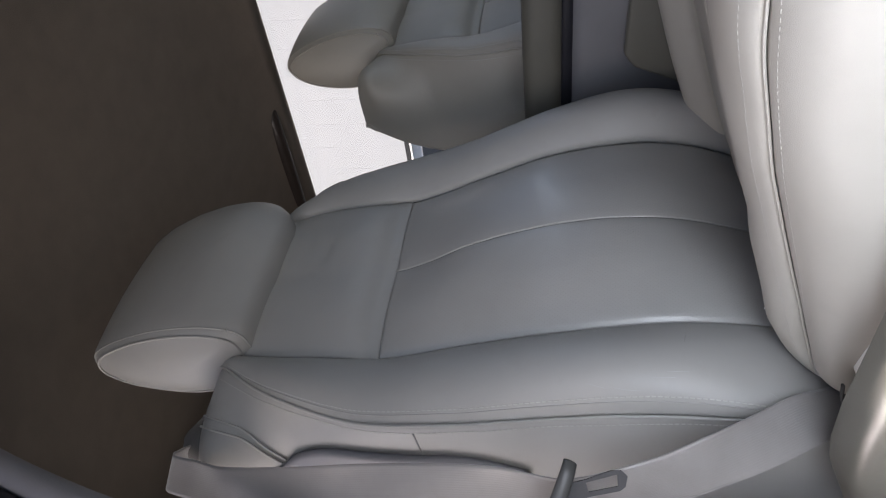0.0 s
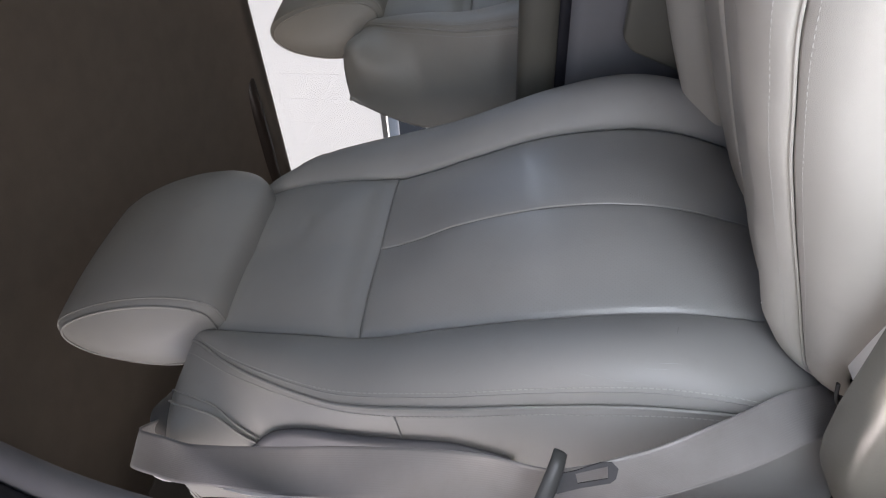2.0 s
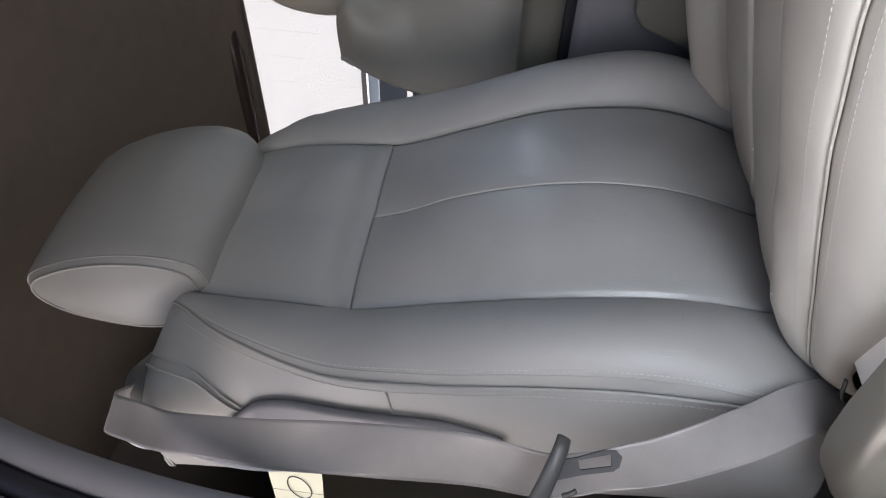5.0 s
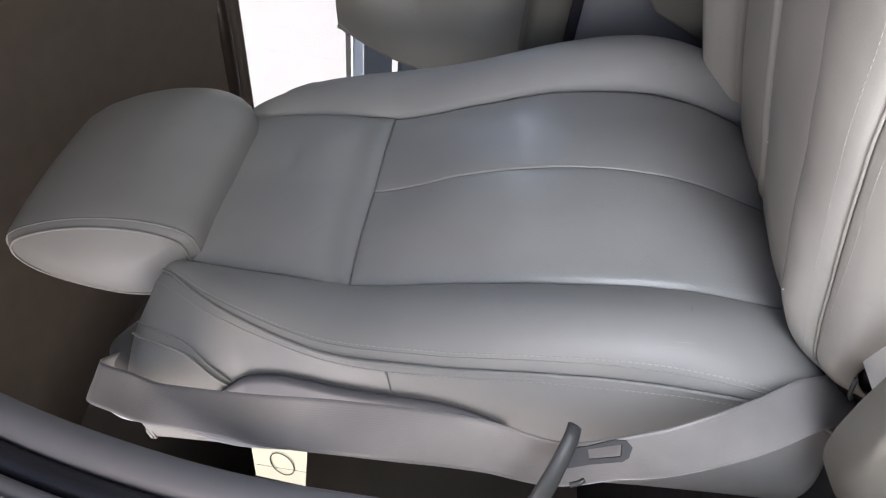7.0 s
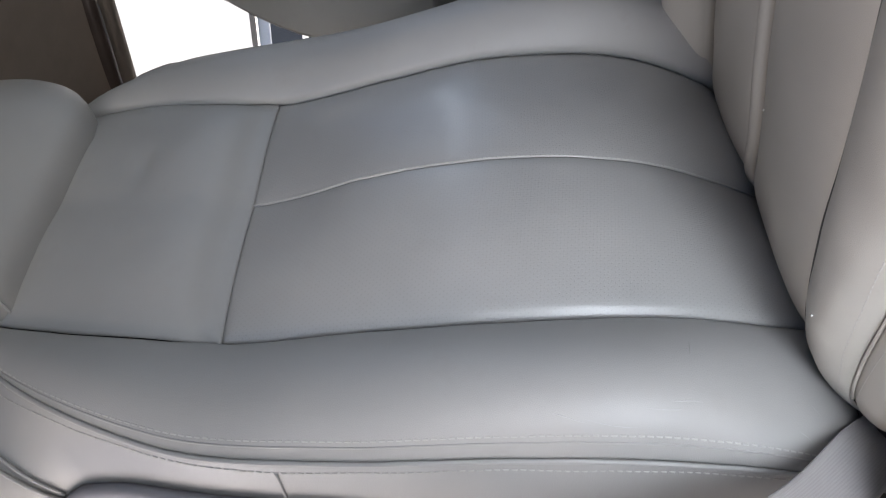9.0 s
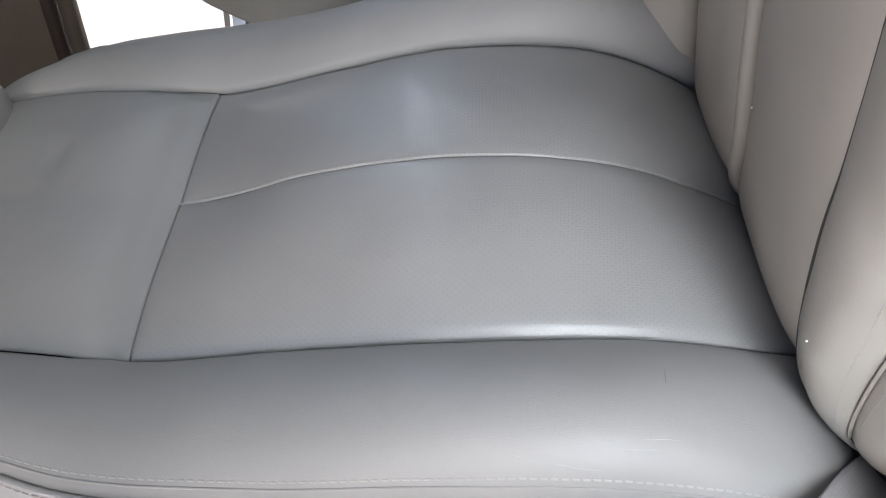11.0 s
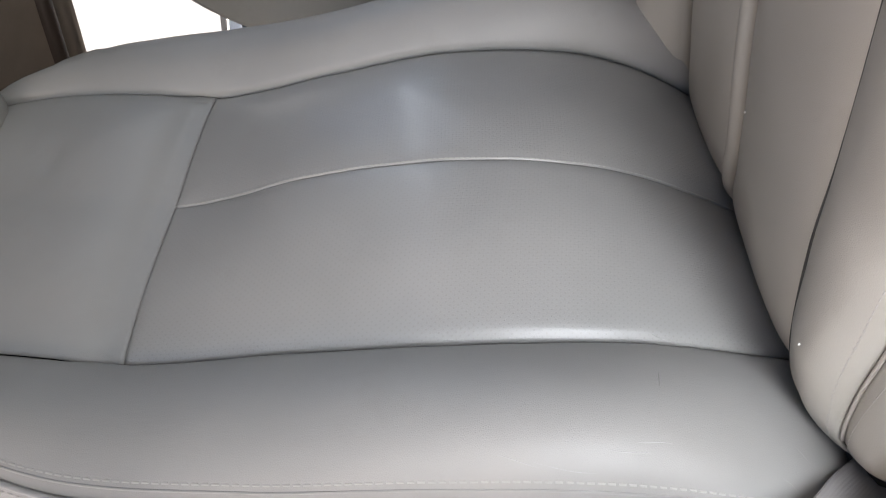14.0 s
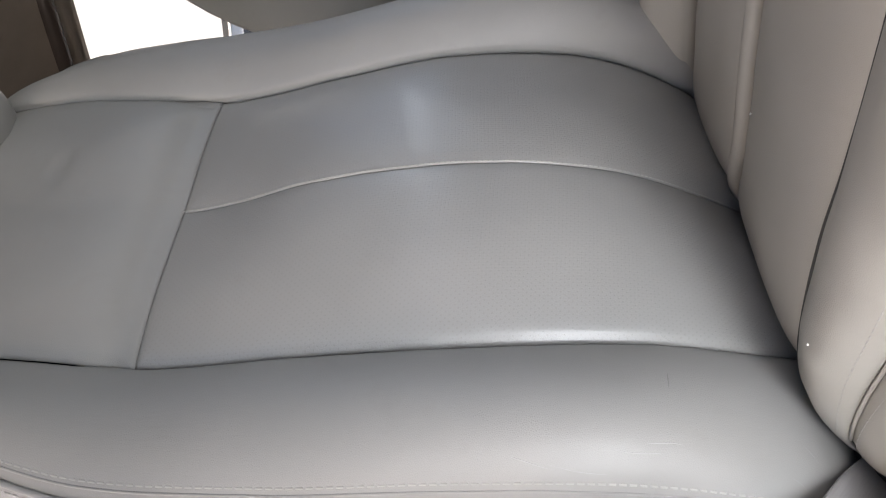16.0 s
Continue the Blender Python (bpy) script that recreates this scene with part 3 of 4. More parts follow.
def seat_rest(seat, guide=False):
    """Headrest, cushion and base of a seat."""
    # headrest
    def head(u, v):
        """u round the pad, v from the near end to the far end."""
        prof = [(0.025, 0.655), (0.035, 0.70), (0.034, 0.76), (0.022, 0.82), (0.000, 0.872), (-0.030, 0.884), (-0.062, 0.855), (-0.085, 0.79), (-0.09, 0.73), (-0.072, 0.665), (-0.03, 0.640), (0.008, 0.638), (0.025, 0.655)]
        n = len(prof) - 1
        x = (u % 1.0) * n
        i = int(x)
        q = x - i
        pts = [prof[(i + k) % n] for k in (-1, 0, 1, 2)]
        cr = [0.5 * (2 * pts[1][c] + (pts[2][c] - pts[0][c]) * q + (2 * pts[0][c] - 5 * pts[1][c] + 4 * pts[2][c] - pts[3][c]) * q * q + (3 * pts[1][c] - pts[0][c] - 3 * pts[2][c] + pts[3][c]) * q ** 3) for c in (0, 1)]
        cd, ch = -0.025, 0.757
        t = abs(v)
        shrink = (1 - max(0, (t - 0.45) / 0.55) ** 2.2 * 0.60) if v > 0 else (1 - max(0, (t - 0.9) / 0.1) ** 2 * 0.10)
        d, h = cd + (cr[0] - cd) * shrink, ch + (cr[1] - ch) * shrink
        return d, h
    vs_h = [-1, -0.97, -0.9, -0.75, -0.5, -0.25, 0, 0.25, 0.5, 0.65, 0.75, 0.83, 0.9, 0.95, 0.985, 1.0]
    nu = 64
    verts, faces = [], []
    for v in vs_h:
        a = 0.128 * v if v < 0 else 0.178 * v
        for k in range(nu):
            d, h = head(k / nu, v)
            bow = 0.012 * (1 - v * v) * min(1.0, max(0.0, (h - 0.66) / 0.06))
            verts.append(seat_place(a, h, d + (bow if d > -0.02 else 0)))
    for j in range(len(vs_h) - 1):
        for k in range(nu):
            faces.append((j * nu + k, j * nu + (k + 1) % nu, (j + 1) * nu + (k + 1) % nu, (j + 1) * nu + k))
    faces.append(tuple((len(vs_h) - 1) * nu + k for k in range(nu)))
    hr = mesh_object("headrest", verts, faces, HIDE["smooth"], seat, "padded grey leather headrest")
    # near end cap, swelling outwards, and its piping
    verts, faces = [], []
    rings = 10
    for r in range(rings):
        q = 1 - r / (rings - 1)
        for k in range(nu):
            d, h = head(k / nu, -1)
            cd, ch = -0.030, 0.757
            verts.append(seat_place(-0.128 - 0.022 * (1 - q ** 2.2), ch + (h - ch) * q, cd + (d - cd) * q))
    for r in range(rings - 1):
        for k in range(nu):
            faces.append((r * nu + k, (r + 1) * nu + k, (r + 1) * nu + (k + 1) % nu, r * nu + (k + 1) % nu))
    mesh_object("end_panel", verts, faces, HIDE["smooth"], hr, "curved end panel of the headrest")
    ring_pts = []
    for k in range(nu + 1):
        d, h = head((k % nu) / nu, -1)
        ring_pts.append(seat_place(-0.129, 0.757 + (h - 0.757) * 1.004, -0.028 + (d + 0.028) * 1.012))
    tube("headrest_piping", ring_pts, 0.0018, HIDE["smooth"], hr, "double-stitched piping", 6)
    ring2 = []
    for k in range(nu + 1):
        d, h = head((k % nu) / nu, -0.94)
        ring2.append(seat_place(-0.119, 0.757 + (h - 0.757) * 1.003, -0.028 + (d + 0.028) * 1.012))
    tube("headrest_piping", ring2, 0.0014, HIDE["smooth"], hr, "", 6)
    for x in (-0.06, 0.06):
        tube("headrest_post", [seat_place(x, 0.60, -0.05), seat_place(x, 0.70, -0.04)], 0.006, M_CHROME, seat, "chrome headrest post")
    # cushion
    Q = cushion_point
    ys = sorted(even(0.042, -0.06, 40) + even(-0.07, -0.555, 60), reverse=True)
    surface("cushion_panel", Q, edged(-1, 0, 26), ys[::-1], M_CUSHION, seat, "leather cushion centre panel", seams=(1, 1, 0, 0), dip=0.008, reach=0.011)
    surface("cushion_panel", Q, edged(0, 1, 26), ys[::-1], M_CUSHION, seat, "leather cushion centre panel", seams=(1, 1, 0, 0), dip=0.008, reach=0.011)
    surface("cushion_bolster", Q, edged(-2, -1, 30), ys[::-1], M_CUSHION, seat, "raised leather cushion bolster", seams=(1, 1, 0, 0), dip=(0.0010, 0.005, 0.0, 0.0), reach=0.004)
    surface("cushion_bolster", Q, edged(1, 2, 30), ys[::-1], M_CUSHION, seat, "raised leather cushion bolster", seams=(1, 1, 0, 0), dip=0.008, reach=0.009)
    surface("cushion_side", Q, edged(-3, -2, 18), ys[::-1], M_CUSHION, seat, "side panel of the cushion", seams=(0, 1, 0, 0), dip=0.0022, reach=0.003)
    surface("cushion_side", Q, edged(2, 3, 14), ys[::-1], M_CUSHION, seat, "side panel of the cushion", seams=(1, 0, 0, 0))
    # near-black tube stands for the shade down in the near seam
    tube("cushion_seam", [Q(-1, y) + Vector((0.001, 0, -0.0006)) for y in even(0.02, -0.5, 70)], 0.0016, M_SEAM, seat, "near-black tube painted as shade in the seam", 8)
    tube("cushion_welt", [Q(0.05, y) + Vector((0, 0, -0.0035)) for y in even(0.036, -0.5, 70)], 0.0065, M_CUSHION, seat, "rolled welt beside the seam", 12)
    line = [Q(-2.0, y) + Vector((-0.0006, 0, 0.0004)) for y in even(0.0, -0.5, 70)]
    tube("cushion_piping", line, 0.0013, M_CUSHION, seat, "raised leather piping")
    for s in (-1.90, -2.10):
        pts = [Q(s, y) for y in even(0.0, -0.5, 70)]
        nrm = [(Q(s + 0.02, y) - Q(s - 0.02, y)).cross(Q(s, y + 0.004) - Q(s, y - 0.004)).normalized() for y in even(0.0, -0.5, 70)]
        stitch_row("stitching", [p + n * 0.0002 for p, n in zip(pts, nrm)], nrm, 0.0034, 0.0022, 0.0004, M_THREAD, seat, "pale thread stitching")
    if guide:
        for at in ((-0.004, -0.084), (-0.178, -0.056)):
            lo_s, hi_s = -2.0, 0.0
            for _ in range(24):
                mid_s = (lo_s + hi_s) / 2
                lo_s, hi_s = (mid_s, hi_s) if Q(mid_s, at[1]).x < at[0] else (lo_s, mid_s)
            p = Q(lo_s, at[1])
            tube("lint_speck", [p + Vector((0, -0.0008, 0.0002)), p + Vector((0, 0.0008, 0.0002))], 0.0007, M_FENCE, seat, "white speck of lint", 6)
    box("cushion_core", (-0.215, -0.50, 0.50), (0.235, 0.06, 0.635), M_FOAM, seat, "dark cushion base", 0.02)
    box("pedestal", (-0.20, -0.42, 0.36), (0.20, 0.05, 0.51), M_DARK, seat, "black seat frame and rails", 0.02)
    # moulded side cover with rounded rear end
    bm = bmesh.new()
    ring = []
    for k in range(28):
        t = 2 * math.pi * k / 28
        c, sn = math.cos(t), math.sin(t)
        ring.append((-0.235 + 0.265 * math.copysign(abs(c) ** 0.42, c), 0.615 + 0.066 * math.copysign(abs(sn) ** 0.75, sn)))
    for x, k in ((-0.292, 1.0), (-0.320, 0.99), (-0.334, 0.93), (-0.341, 0.80), (-0.344, 0.4)):
        for (y, z) in ring:
            bm.verts.new((x, -0.212 + (y + 0.235) * (k if k > 0.9 else k + 0.1), 0.615 + (z - 0.615) * k))
    bm.verts.ensure_lookup_table()
    for r in range(4):
        for k in range(28):
            j = (k + 1) % 28
            bm.faces.new([bm.verts[r * 28 + k], bm.verts[r * 28 + j], bm.verts[(r + 1) * 28 + j], bm.verts[(r + 1) * 28 + k]])
    bm.faces.new([bm.verts[4 * 28 + k] for k in range(28)])
    part("side_cover", bm, M_PLASTIC, seat, "moulded beige-grey plastic side cover")
    box("hinge_plate", (-0.290, -0.16, 0.585), (-0.222, -0.036, 0.646), M_FENCE, seat, "pale recliner hinge plate", 0.006)
    box("hinge_cover", (-0.262, -0.03, 0.50), (-0.240, 0.07, 0.590), HIDE["smooth"], seat, "leather cover over the recliner", 0.01)
    bm = bmesh.new()
    outline = [(-0.34, 0.50), (0.0, 0.50), (-0.012, 0.66), (-0.028, 0.707), (-0.065, 0.795), (-0.085, 0.81), (-0.34, 0.80)]
    lo_v, hi_v = [bm.verts.new((0.264, y, z)) for y, z in outline], [bm.verts.new((0.288, y, z)) for y, z in outline]
    bm.faces.new(lo_v)
    bm.faces.new(hi_v[::-1])
    for k in range(len(outline)):
        q = (k + 1) % len(outline)
        bm.faces.new((lo_v[k], hi_v[k], hi_v[q], lo_v[q]))
    bmesh.ops.recalc_face_normals(bm, faces=bm.faces)
    bmesh.ops.bevel(bm, geom=list(bm.edges), offset=0.005, segments=3, profile=0.5, affect="EDGES")
    part("inboard_cover", bm, M_PLASTIC, seat, "moulded inboard seat cover")
    # belt guide on the near shoulder
    if guide:
        bm = box_bm((-0.034, -0.05, -0.034), (0.036, 0.055, 0.048), 0.024, 5)
        bmesh.ops.transform(bm, matrix=Matrix.Translation(seat_place(-0.222, 0.676, -0.10)) @ Matrix.Rotation(radians(28), 4, "Y"), verts=bm.verts)
        part("belt_guide", bm, M_GUIDE, seat, "dark grey plastic belt guide")
    return seat


# ---------------------------------------------------------------- car shell
car_floor = box("car_floor", (-0.50, -1.5, 0.30), (1.16, 2.2, 0.36), M_CARPET)
tagged(car_floor, "dark carpeted car floor", "floor", kind="structure")

# headliner: flat, rolling down to the far roof rail
xs = [-0.34, -0.30, -0.2, 0.0, 0.3, 0.6, 0.85, 0.95, 1.02, 1.07, 1.10]
zs = [1.66, 1.71, 1.765, 1.795, 1.805, 1.80, 1.795, 1.785, 1.77, 1.75, 1.735]
verts, faces = [], []
ylist = even(-1.3, 0.95, 10)
for y in ylist:
    for x, z in zip(xs, zs):
        verts.append((x, y, z))
n = len(xs)
for j in range(len(ylist) - 1):
    for i in range(n - 1):
        faces.append((j * n + i, j * n + i + 1, (j + 1) * n + i + 1, (j + 1) * n + i))
ceiling = mesh_object("ceiling", verts, faces, M_HEADLINER)
m_ = ceiling.modifiers.new("thickness", "SOLIDIFY")
m_.thickness, m_.offset = 0.03, -1
tagged(ceiling, "brown-grey fabric headliner", "ceiling", kind="structure")
# rear lining coloured dark to stand for light falling off behind
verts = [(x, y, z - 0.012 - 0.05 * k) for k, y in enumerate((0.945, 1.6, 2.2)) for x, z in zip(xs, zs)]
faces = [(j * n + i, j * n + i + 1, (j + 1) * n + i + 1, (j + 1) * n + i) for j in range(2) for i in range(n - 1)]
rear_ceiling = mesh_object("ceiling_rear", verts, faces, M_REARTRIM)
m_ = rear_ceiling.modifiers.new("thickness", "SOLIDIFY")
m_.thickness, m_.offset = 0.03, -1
tagged(rear_ceiling, "rear roof lining, fading light painted as charcoal", "ceiling", kind="structure")

sunroof = thing("sunroof", "dark tinted sunroof panel in the headliner", "sunroof", kind="structure", at=(0.35, -0.2, 1.79))
box("pane", (0.02, -0.62, 1.785), (0.66, 0.14, 1.792), M_TINT, sunroof, "", 0.003)
for lo, hi in (((-0.01, 0.14, 1.777), (0.69, 0.165, 1.795)), ((-0.01, -0.645, 1.777), (0.69, -0.62, 1.795)), ((-0.01, -0.62, 1.777), (0.02, 0.14, 1.795)), ((0.66, -0.62, 1.777), (0.69, 0.14, 1.795))):
    box("frame", lo, hi, M_TRIM, sunroof, "", 0.004)


# far side of the cabin: lower panel, pillars and openings
def prism(name, pts, x0, x1, material, parent=None, label="", bevel=0.006):
    """A panel cut to the outline pts in (y, z), from x0 to x1."""
    bm = bmesh.new()
    a = [bm.verts.new((x0, y, z)) for y, z in pts]
    b = [bm.verts.new((x1, y, z)) for y, z in pts]
    bm.faces.new(a)
    bm.faces.new(b[::-1])
    for i in range(len(pts)):
        j = (i + 1) % len(pts)
        bm.faces.new((a[i], b[i], b[j], a[j]))
    bmesh.ops.recalc_face_normals(bm, faces=bm.faces)
    if bevel:
        bmesh.ops.bevel(bm, geom=list(bm.edges), offset=bevel, segments=2, profile=0.5, affect="EDGES")
    return part(name, bm, material, parent, label, smooth=bevel > 0)


far = thing("wall_far", "dark inner side of the cabin with door panel and pillars", "car side", kind="structure", at=(1.12, 0.4, 0.36))
prism("door_panel", [(-1.3, 0.36), (2.2, 0.36), (2.2, 1.10), (1.10, 1.10), (-1.3, 1.04)], 1.10, 1.17, M_REARTRIM, far, "dark door panel")
prism("roof_rail", [(-1.3, 1.742), (0.93, 1.737), (0.93, 1.83), (-1.3, 1.83)], 1.085, 1.17, M_HEADLINER, far, "fabric roof rail")
prism("rear_pillar", [(1.02, 1.70), (0.985, 1.737), (0.93, 1.742), (0.93, 1.83), (1.37, 1.80), (1.365, 1.105), (1.10, 1.105), (1.085, 1.15)], 1.09, 1.17, M_REARTRIM, far, "dark trimmed rear pillar", 0.01)
prism("tail_pillar", [(1.37, 1.655), (1.37, 1.80), (2.2, 1.72), (2.2, 1.105), (1.64, 1.105), (1.66, 1.64)], 1.09, 1.17, M_REARTRIM, far, "dark tail pillar", 0.01)
prism("front_pillar", [(-0.32, 1.045), (-0.20, 1.045), (-0.20, 1.74), (-0.32, 1.74)], 1.09, 1.17, M_REARTRIM, far, "dark centre pillar", 0.01)
bm = box_bm((1.072, 1.13, 1.36), (1.092, 1.21, 1.42), 0.01, 3)
part("belt_anchor", bm, M_DARK, far, "black belt anchor on the pillar")

win = thing("window_1", "clear side window of the far rear door", "car window", kind="structure", at=(1.13, 0.4, 1.05))
pane = prism("pane", [(-0.19, 1.05), (1.085, 1.11), (1.085, 1.16), (1.02, 1.71), (0.98, 1.735), (-0.19, 1.735)], 1.128, 1.133, M_GLASS, win, "", 0)
pane.visible_shadow = False
tube("seal", smooth_line([(1.094, -0.19, 1.741), (1.094, 0.6, 1.741), (1.094, 0.93, 1.738), (1.094, 0.995, 1.728), (1.094, 1.022, 1.69), (1.094, 1.055, 1.42), (1.094, 1.086, 1.15)], 80), 0.007, M_RUBBER, win, "black rubber seal")
win2 = thing("window_2", "green-tinted rear quarter window", "car window", kind="structure", at=(1.13, 1.5, 1.1))
pane = prism("pane", [(1.36, 1.10), (1.65, 1.10), (1.665, 1.65), (1.36, 1.66)], 1.128, 1.133, M_GREEN, win2, "", 0)
pane.visible_shadow = False

grab = thing("grab_handle", "dark moulded grab handle on the roof rail", "grab handle", at=(1.03, 0.66, 1.78))
tube("grip", smooth_line([(1.075, 0.415, 1.775), (1.055, 0.44, 1.758), (1.032, 0.50, 1.743), (1.025, 0.66, 1.738), (1.032, 0.82, 1.743), (1.055, 0.885, 1.756), (1.075, 0.91, 1.772)], 50), 0.019, M_HANDLE, grab, "rounded grip", 14, 1.25, (0, 0, 1))
for y in (0.43, 0.895):
    box("end_cap", (1.03, y - 0.03, 1.748), (1.085, y + 0.03, 1.785), M_HANDLE, grab, "screw cover", 0.014)
    box("screw_cap", (1.024, y - 0.008, 1.752), (1.031, y + 0.008, 1.768), M_STEEL, grab, "shiny screw head", 0.003)

# rear wall and dash close the cabin; unseen front walls added to cut light
tagged(box("wall_rear", (-0.5, 2.2, 0.36), (1.16, 2.26, 1.75), M_REARWALL), "dark rear end of the cabin", "car wall", kind="structure")
# unseen door added to hold back sky light, with a gap for side light
near_rear = thing("door_1", "unseen near rear door with window gap, added to limit light", "car door", kind="structure", at=(-0.48, 1.0, 0.36))
box("door_panel", (-0.52, 0.06, 0.36), (-0.46, 2.2, 0.92), M_REARTRIM, near_rear, "dark door panel", 0.01)
box("window_frame", (-0.50, 1.10, 1.00), (-0.44, 2.2, 1.72), M_REARTRIM, near_rear, "dark rear frame", 0.01)
box("window_frame", (-0.46, 0.06, 1.64), (-0.30, 2.2, 1.76), M_REARTRIM, near_rear, "dark roof frame", 0.01)
# out of view: open door with dark glass, added to block front-left light
front_door = thing("door_2", "unseen open front door, dark panel, added to block light", "car door", kind="structure", at=(-0.5, -1.15, 0.36))
bm = box_bm((-0.03, -1.05, 0.0), (0.03, 0.0, 0.68), 0.02)
bmesh.ops.transform(bm, matrix=Matrix.Translation((-0.50, -1.15, 0.36)) @ Matrix.Rotation(radians(-55), 4, "Z"), verts=bm.verts)
part("door_panel", bm, M_REARTRIM, front_door, "dark door panel")
for name, lo, hi, material in (("window_frame", (-0.02, -1.05, 0.68), (0.02, -0.97, 1.36), M_REARTRIM), ("window_frame", (-0.02, -1.05, 1.30), (0.02, -0.30, 1.38), M_REARTRIM), ("pane", (-0.004, -0.97, 0.66), (0.004, 0.0, 1.31), M_TINT)):
    bm = box_bm(lo, hi, 0.003)
    bmesh.ops.transform(bm, matrix=Matrix.Translation((-0.50, -1.15, 0.36)) @ Matrix.Rotation(radians(-55), 4, "Z"), verts=bm.verts)
    part(name, bm, material, front_door, "")
tagged(box("wall_front", (-0.50, -1.56, 0.36), (1.16, -1.50, 1.30), M_REARTRIM), "unseen dark front wall, added to block light", "car wall", kind="structure")
tagged(box("wall_front_upper", (-0.40, -1.56, 1.58), (1.16, -1.28, 1.80), M_REARTRIM), "unseen dark upper wall, added to narrow the windscreen light", "car wall", kind="structure")
dash = box("dashboard", (-0.44, -1.5, 0.36), (1.10, -1.05, 1.02), M_DARK, None, "", 0.06)
tagged(dash, "dark padded dashboard", "dashboard", kind="structure")

# near centre pillar: inner trim, seals and white body edge, leaning in towards the roof
lean = [(-0.379, 0.038, 0.201), (-0.380, 0.038, 0.748), (-0.381, 0.036, 1.022), (-0.380, 0.038, 1.146), (-0.367, 0.038, 1.262), (-0.345, 0.038, 1.369), (-0.299, 0.038, 1.519), (-0.231, 0.038, 1.681), (-0.132, 0.038, 1.842)]


def pillar_strip(name, inset, outset, front, rear, material, parent, label):
    """A strip of the pillar between two offsets outboard of the inner edge, with rounded lips."""
    line = smooth_line(lean, 70)
    prof = []
    w = outset - inset
    for k in range(9):
        t = math.pi * k / 8
        prof.append((inset + w * 0.5 - w * 0.5 * math.cos(t), front - math.sin(t) * min(0.012, w * 0.5)))
    prof += [(outset, rear), (inset, rear)]
    verts, faces = [], []
    for i, p in enumerate(line):
        d = (line[min(i + 1, 69)] - line[max(i - 1, 0)]).normalized()
        out = Vector((-d.z, 0, d.x)).normalized()
        for o, y in prof:
            verts.append(p + out * o + Vector((0, y, 0)))
    n = len(prof)
    for i in range(69):
        for k in range(n):
            faces.append((i * n + k, i * n + (k + 1) % n, (i + 1) * n + (k + 1) % n, (i + 1) * n + k))
    return mesh_object(name, verts, faces, material, parent, label)


pillar = thing("b_pillar", "near centre pillar with grey trim, black seals and white paint", "car pillar", kind="structure", at=(-0.44, -0.03, 0.36))
pillar_strip("inner_trim", 0.0000, 0.0319, 0.0143, 0.09, M_TRIM, pillar, "grey pillar trim")
pillar_strip("door_seal", 0.0319, 0.0572, 0.0198, 0.09, M_RUBBER, pillar, "black rubber door seal")
pillar_strip("flange", 0.0572, 0.0721, 0.0121, 0.09, M_TRIM, pillar, "dark grey flange")
pillar_strip("painted_edge", 0.0721, 0.1364, 0.0077, 0.11, M_PAINT, pillar, "white painted body edge")

# ---------------------------------------------------------------- seats, belt, console
seat = build_seat("passenger_seat", "grey leather bucket seat, backrest upright, with headrest and shoulder belt guide")
ROUND_BACK[0] = 0.09
# driver's seat takes the warm copy, painting in the warmer light there
HIDE["smooth"] = HIDE["pierced"] = M_CUSHION
driver = build_seat("driver_seat", "grey leather driver's seat beside the centre console", guide=False)
driver.location = (0.765, -0.03, 0.30)

belt = thing("seat_belt", "grey woven seat belt hanging slack from the shoulder guide", "seat belt", at=(-0.28, -0.05, 0.62))


def ribbon(name, centre, across, width, material, parent, label="", thick=0.0014):
    """A strap: centre line, the way across it at each point, and its width."""
    n = 120
    line = smooth_line(centre, n)
    side = smooth_line(across, n)
    cols = 13
    verts, uvs, faces = [], [], []
    run = 0.0
    for i, (p, s) in enumerate(zip(line, side)):
        if i:
            run += (p - line[i - 1]).length
        d = (line[min(i + 1, n - 1)] - line[max(i - 1, 0)]).normalized()
        s = (s - d * s.dot(d)).normalized()
        nn = d.cross(s)
        for k in range(cols):
            t = k / (cols - 1) - 0.5
            cup = 0.0022 * math.sin(run * 31 + 0.7) * (4 * t * t - 0.4)
            verts.append(p + s * (t * width) + nn * cup)
            uvs.append((t * width, run))
    for i in range(n - 1):
        for k in range(cols - 1):
            faces.append((i * cols + k, i * cols + k + 1, (i + 1) * cols + k + 1, (i + 1) * cols + k))
    ob = mesh_object(name, verts, faces, material, parent, label, uvs)
    mod = ob.modifiers.new("thickness", "SOLIDIFY")
    mod.thickness, mod.offset = thick, 0
    return ob


belt_centre = [(-0.222, 0.185, 1.352), (-0.2735, 0.1417, 1.3529), (-0.287, 0.1315, 1.3128), (-0.3061, 0.1043, 1.2595), (-0.3218, 0.0713, 1.1748), (-0.3297, 0.0401, 1.0626), (-0.3313, 0.0293, 0.9566), (-0.338, 0.025, 0.8943), (-0.332, 0.012, 0.8436), (-0.322, 0.006, 0.8026), (-0.308, -0.005, 0.7633), (-0.285, -0.0033, 0.7208), (-0.255, 0.007, 0.6753), (-0.226, 0.0317, 0.6298), (-0.2, 0.0574, 0.5871)]
belt_across = [(-0.35, 0.80, 0.45), (-0.553, 0.779, 0.296), (-0.644, 0.754, 0.13), (-0.44, 0.894, 0.092), (-0.776, 0.618, -0.127), (-0.887, 0.422, -0.188), (-0.676, 0.723, -0.144), (-0.318, 0.924, -0.214), (-0.45, 0.85, -0.27), (-0.72, 0.55, -0.40), (-0.80, 0.40, -0.45), (-0.82, 0.33, -0.46), (-0.80, 0.36, -0.48), (-0.70, 0.50, -0.50), (-0.60, 0.60, -0.52)]
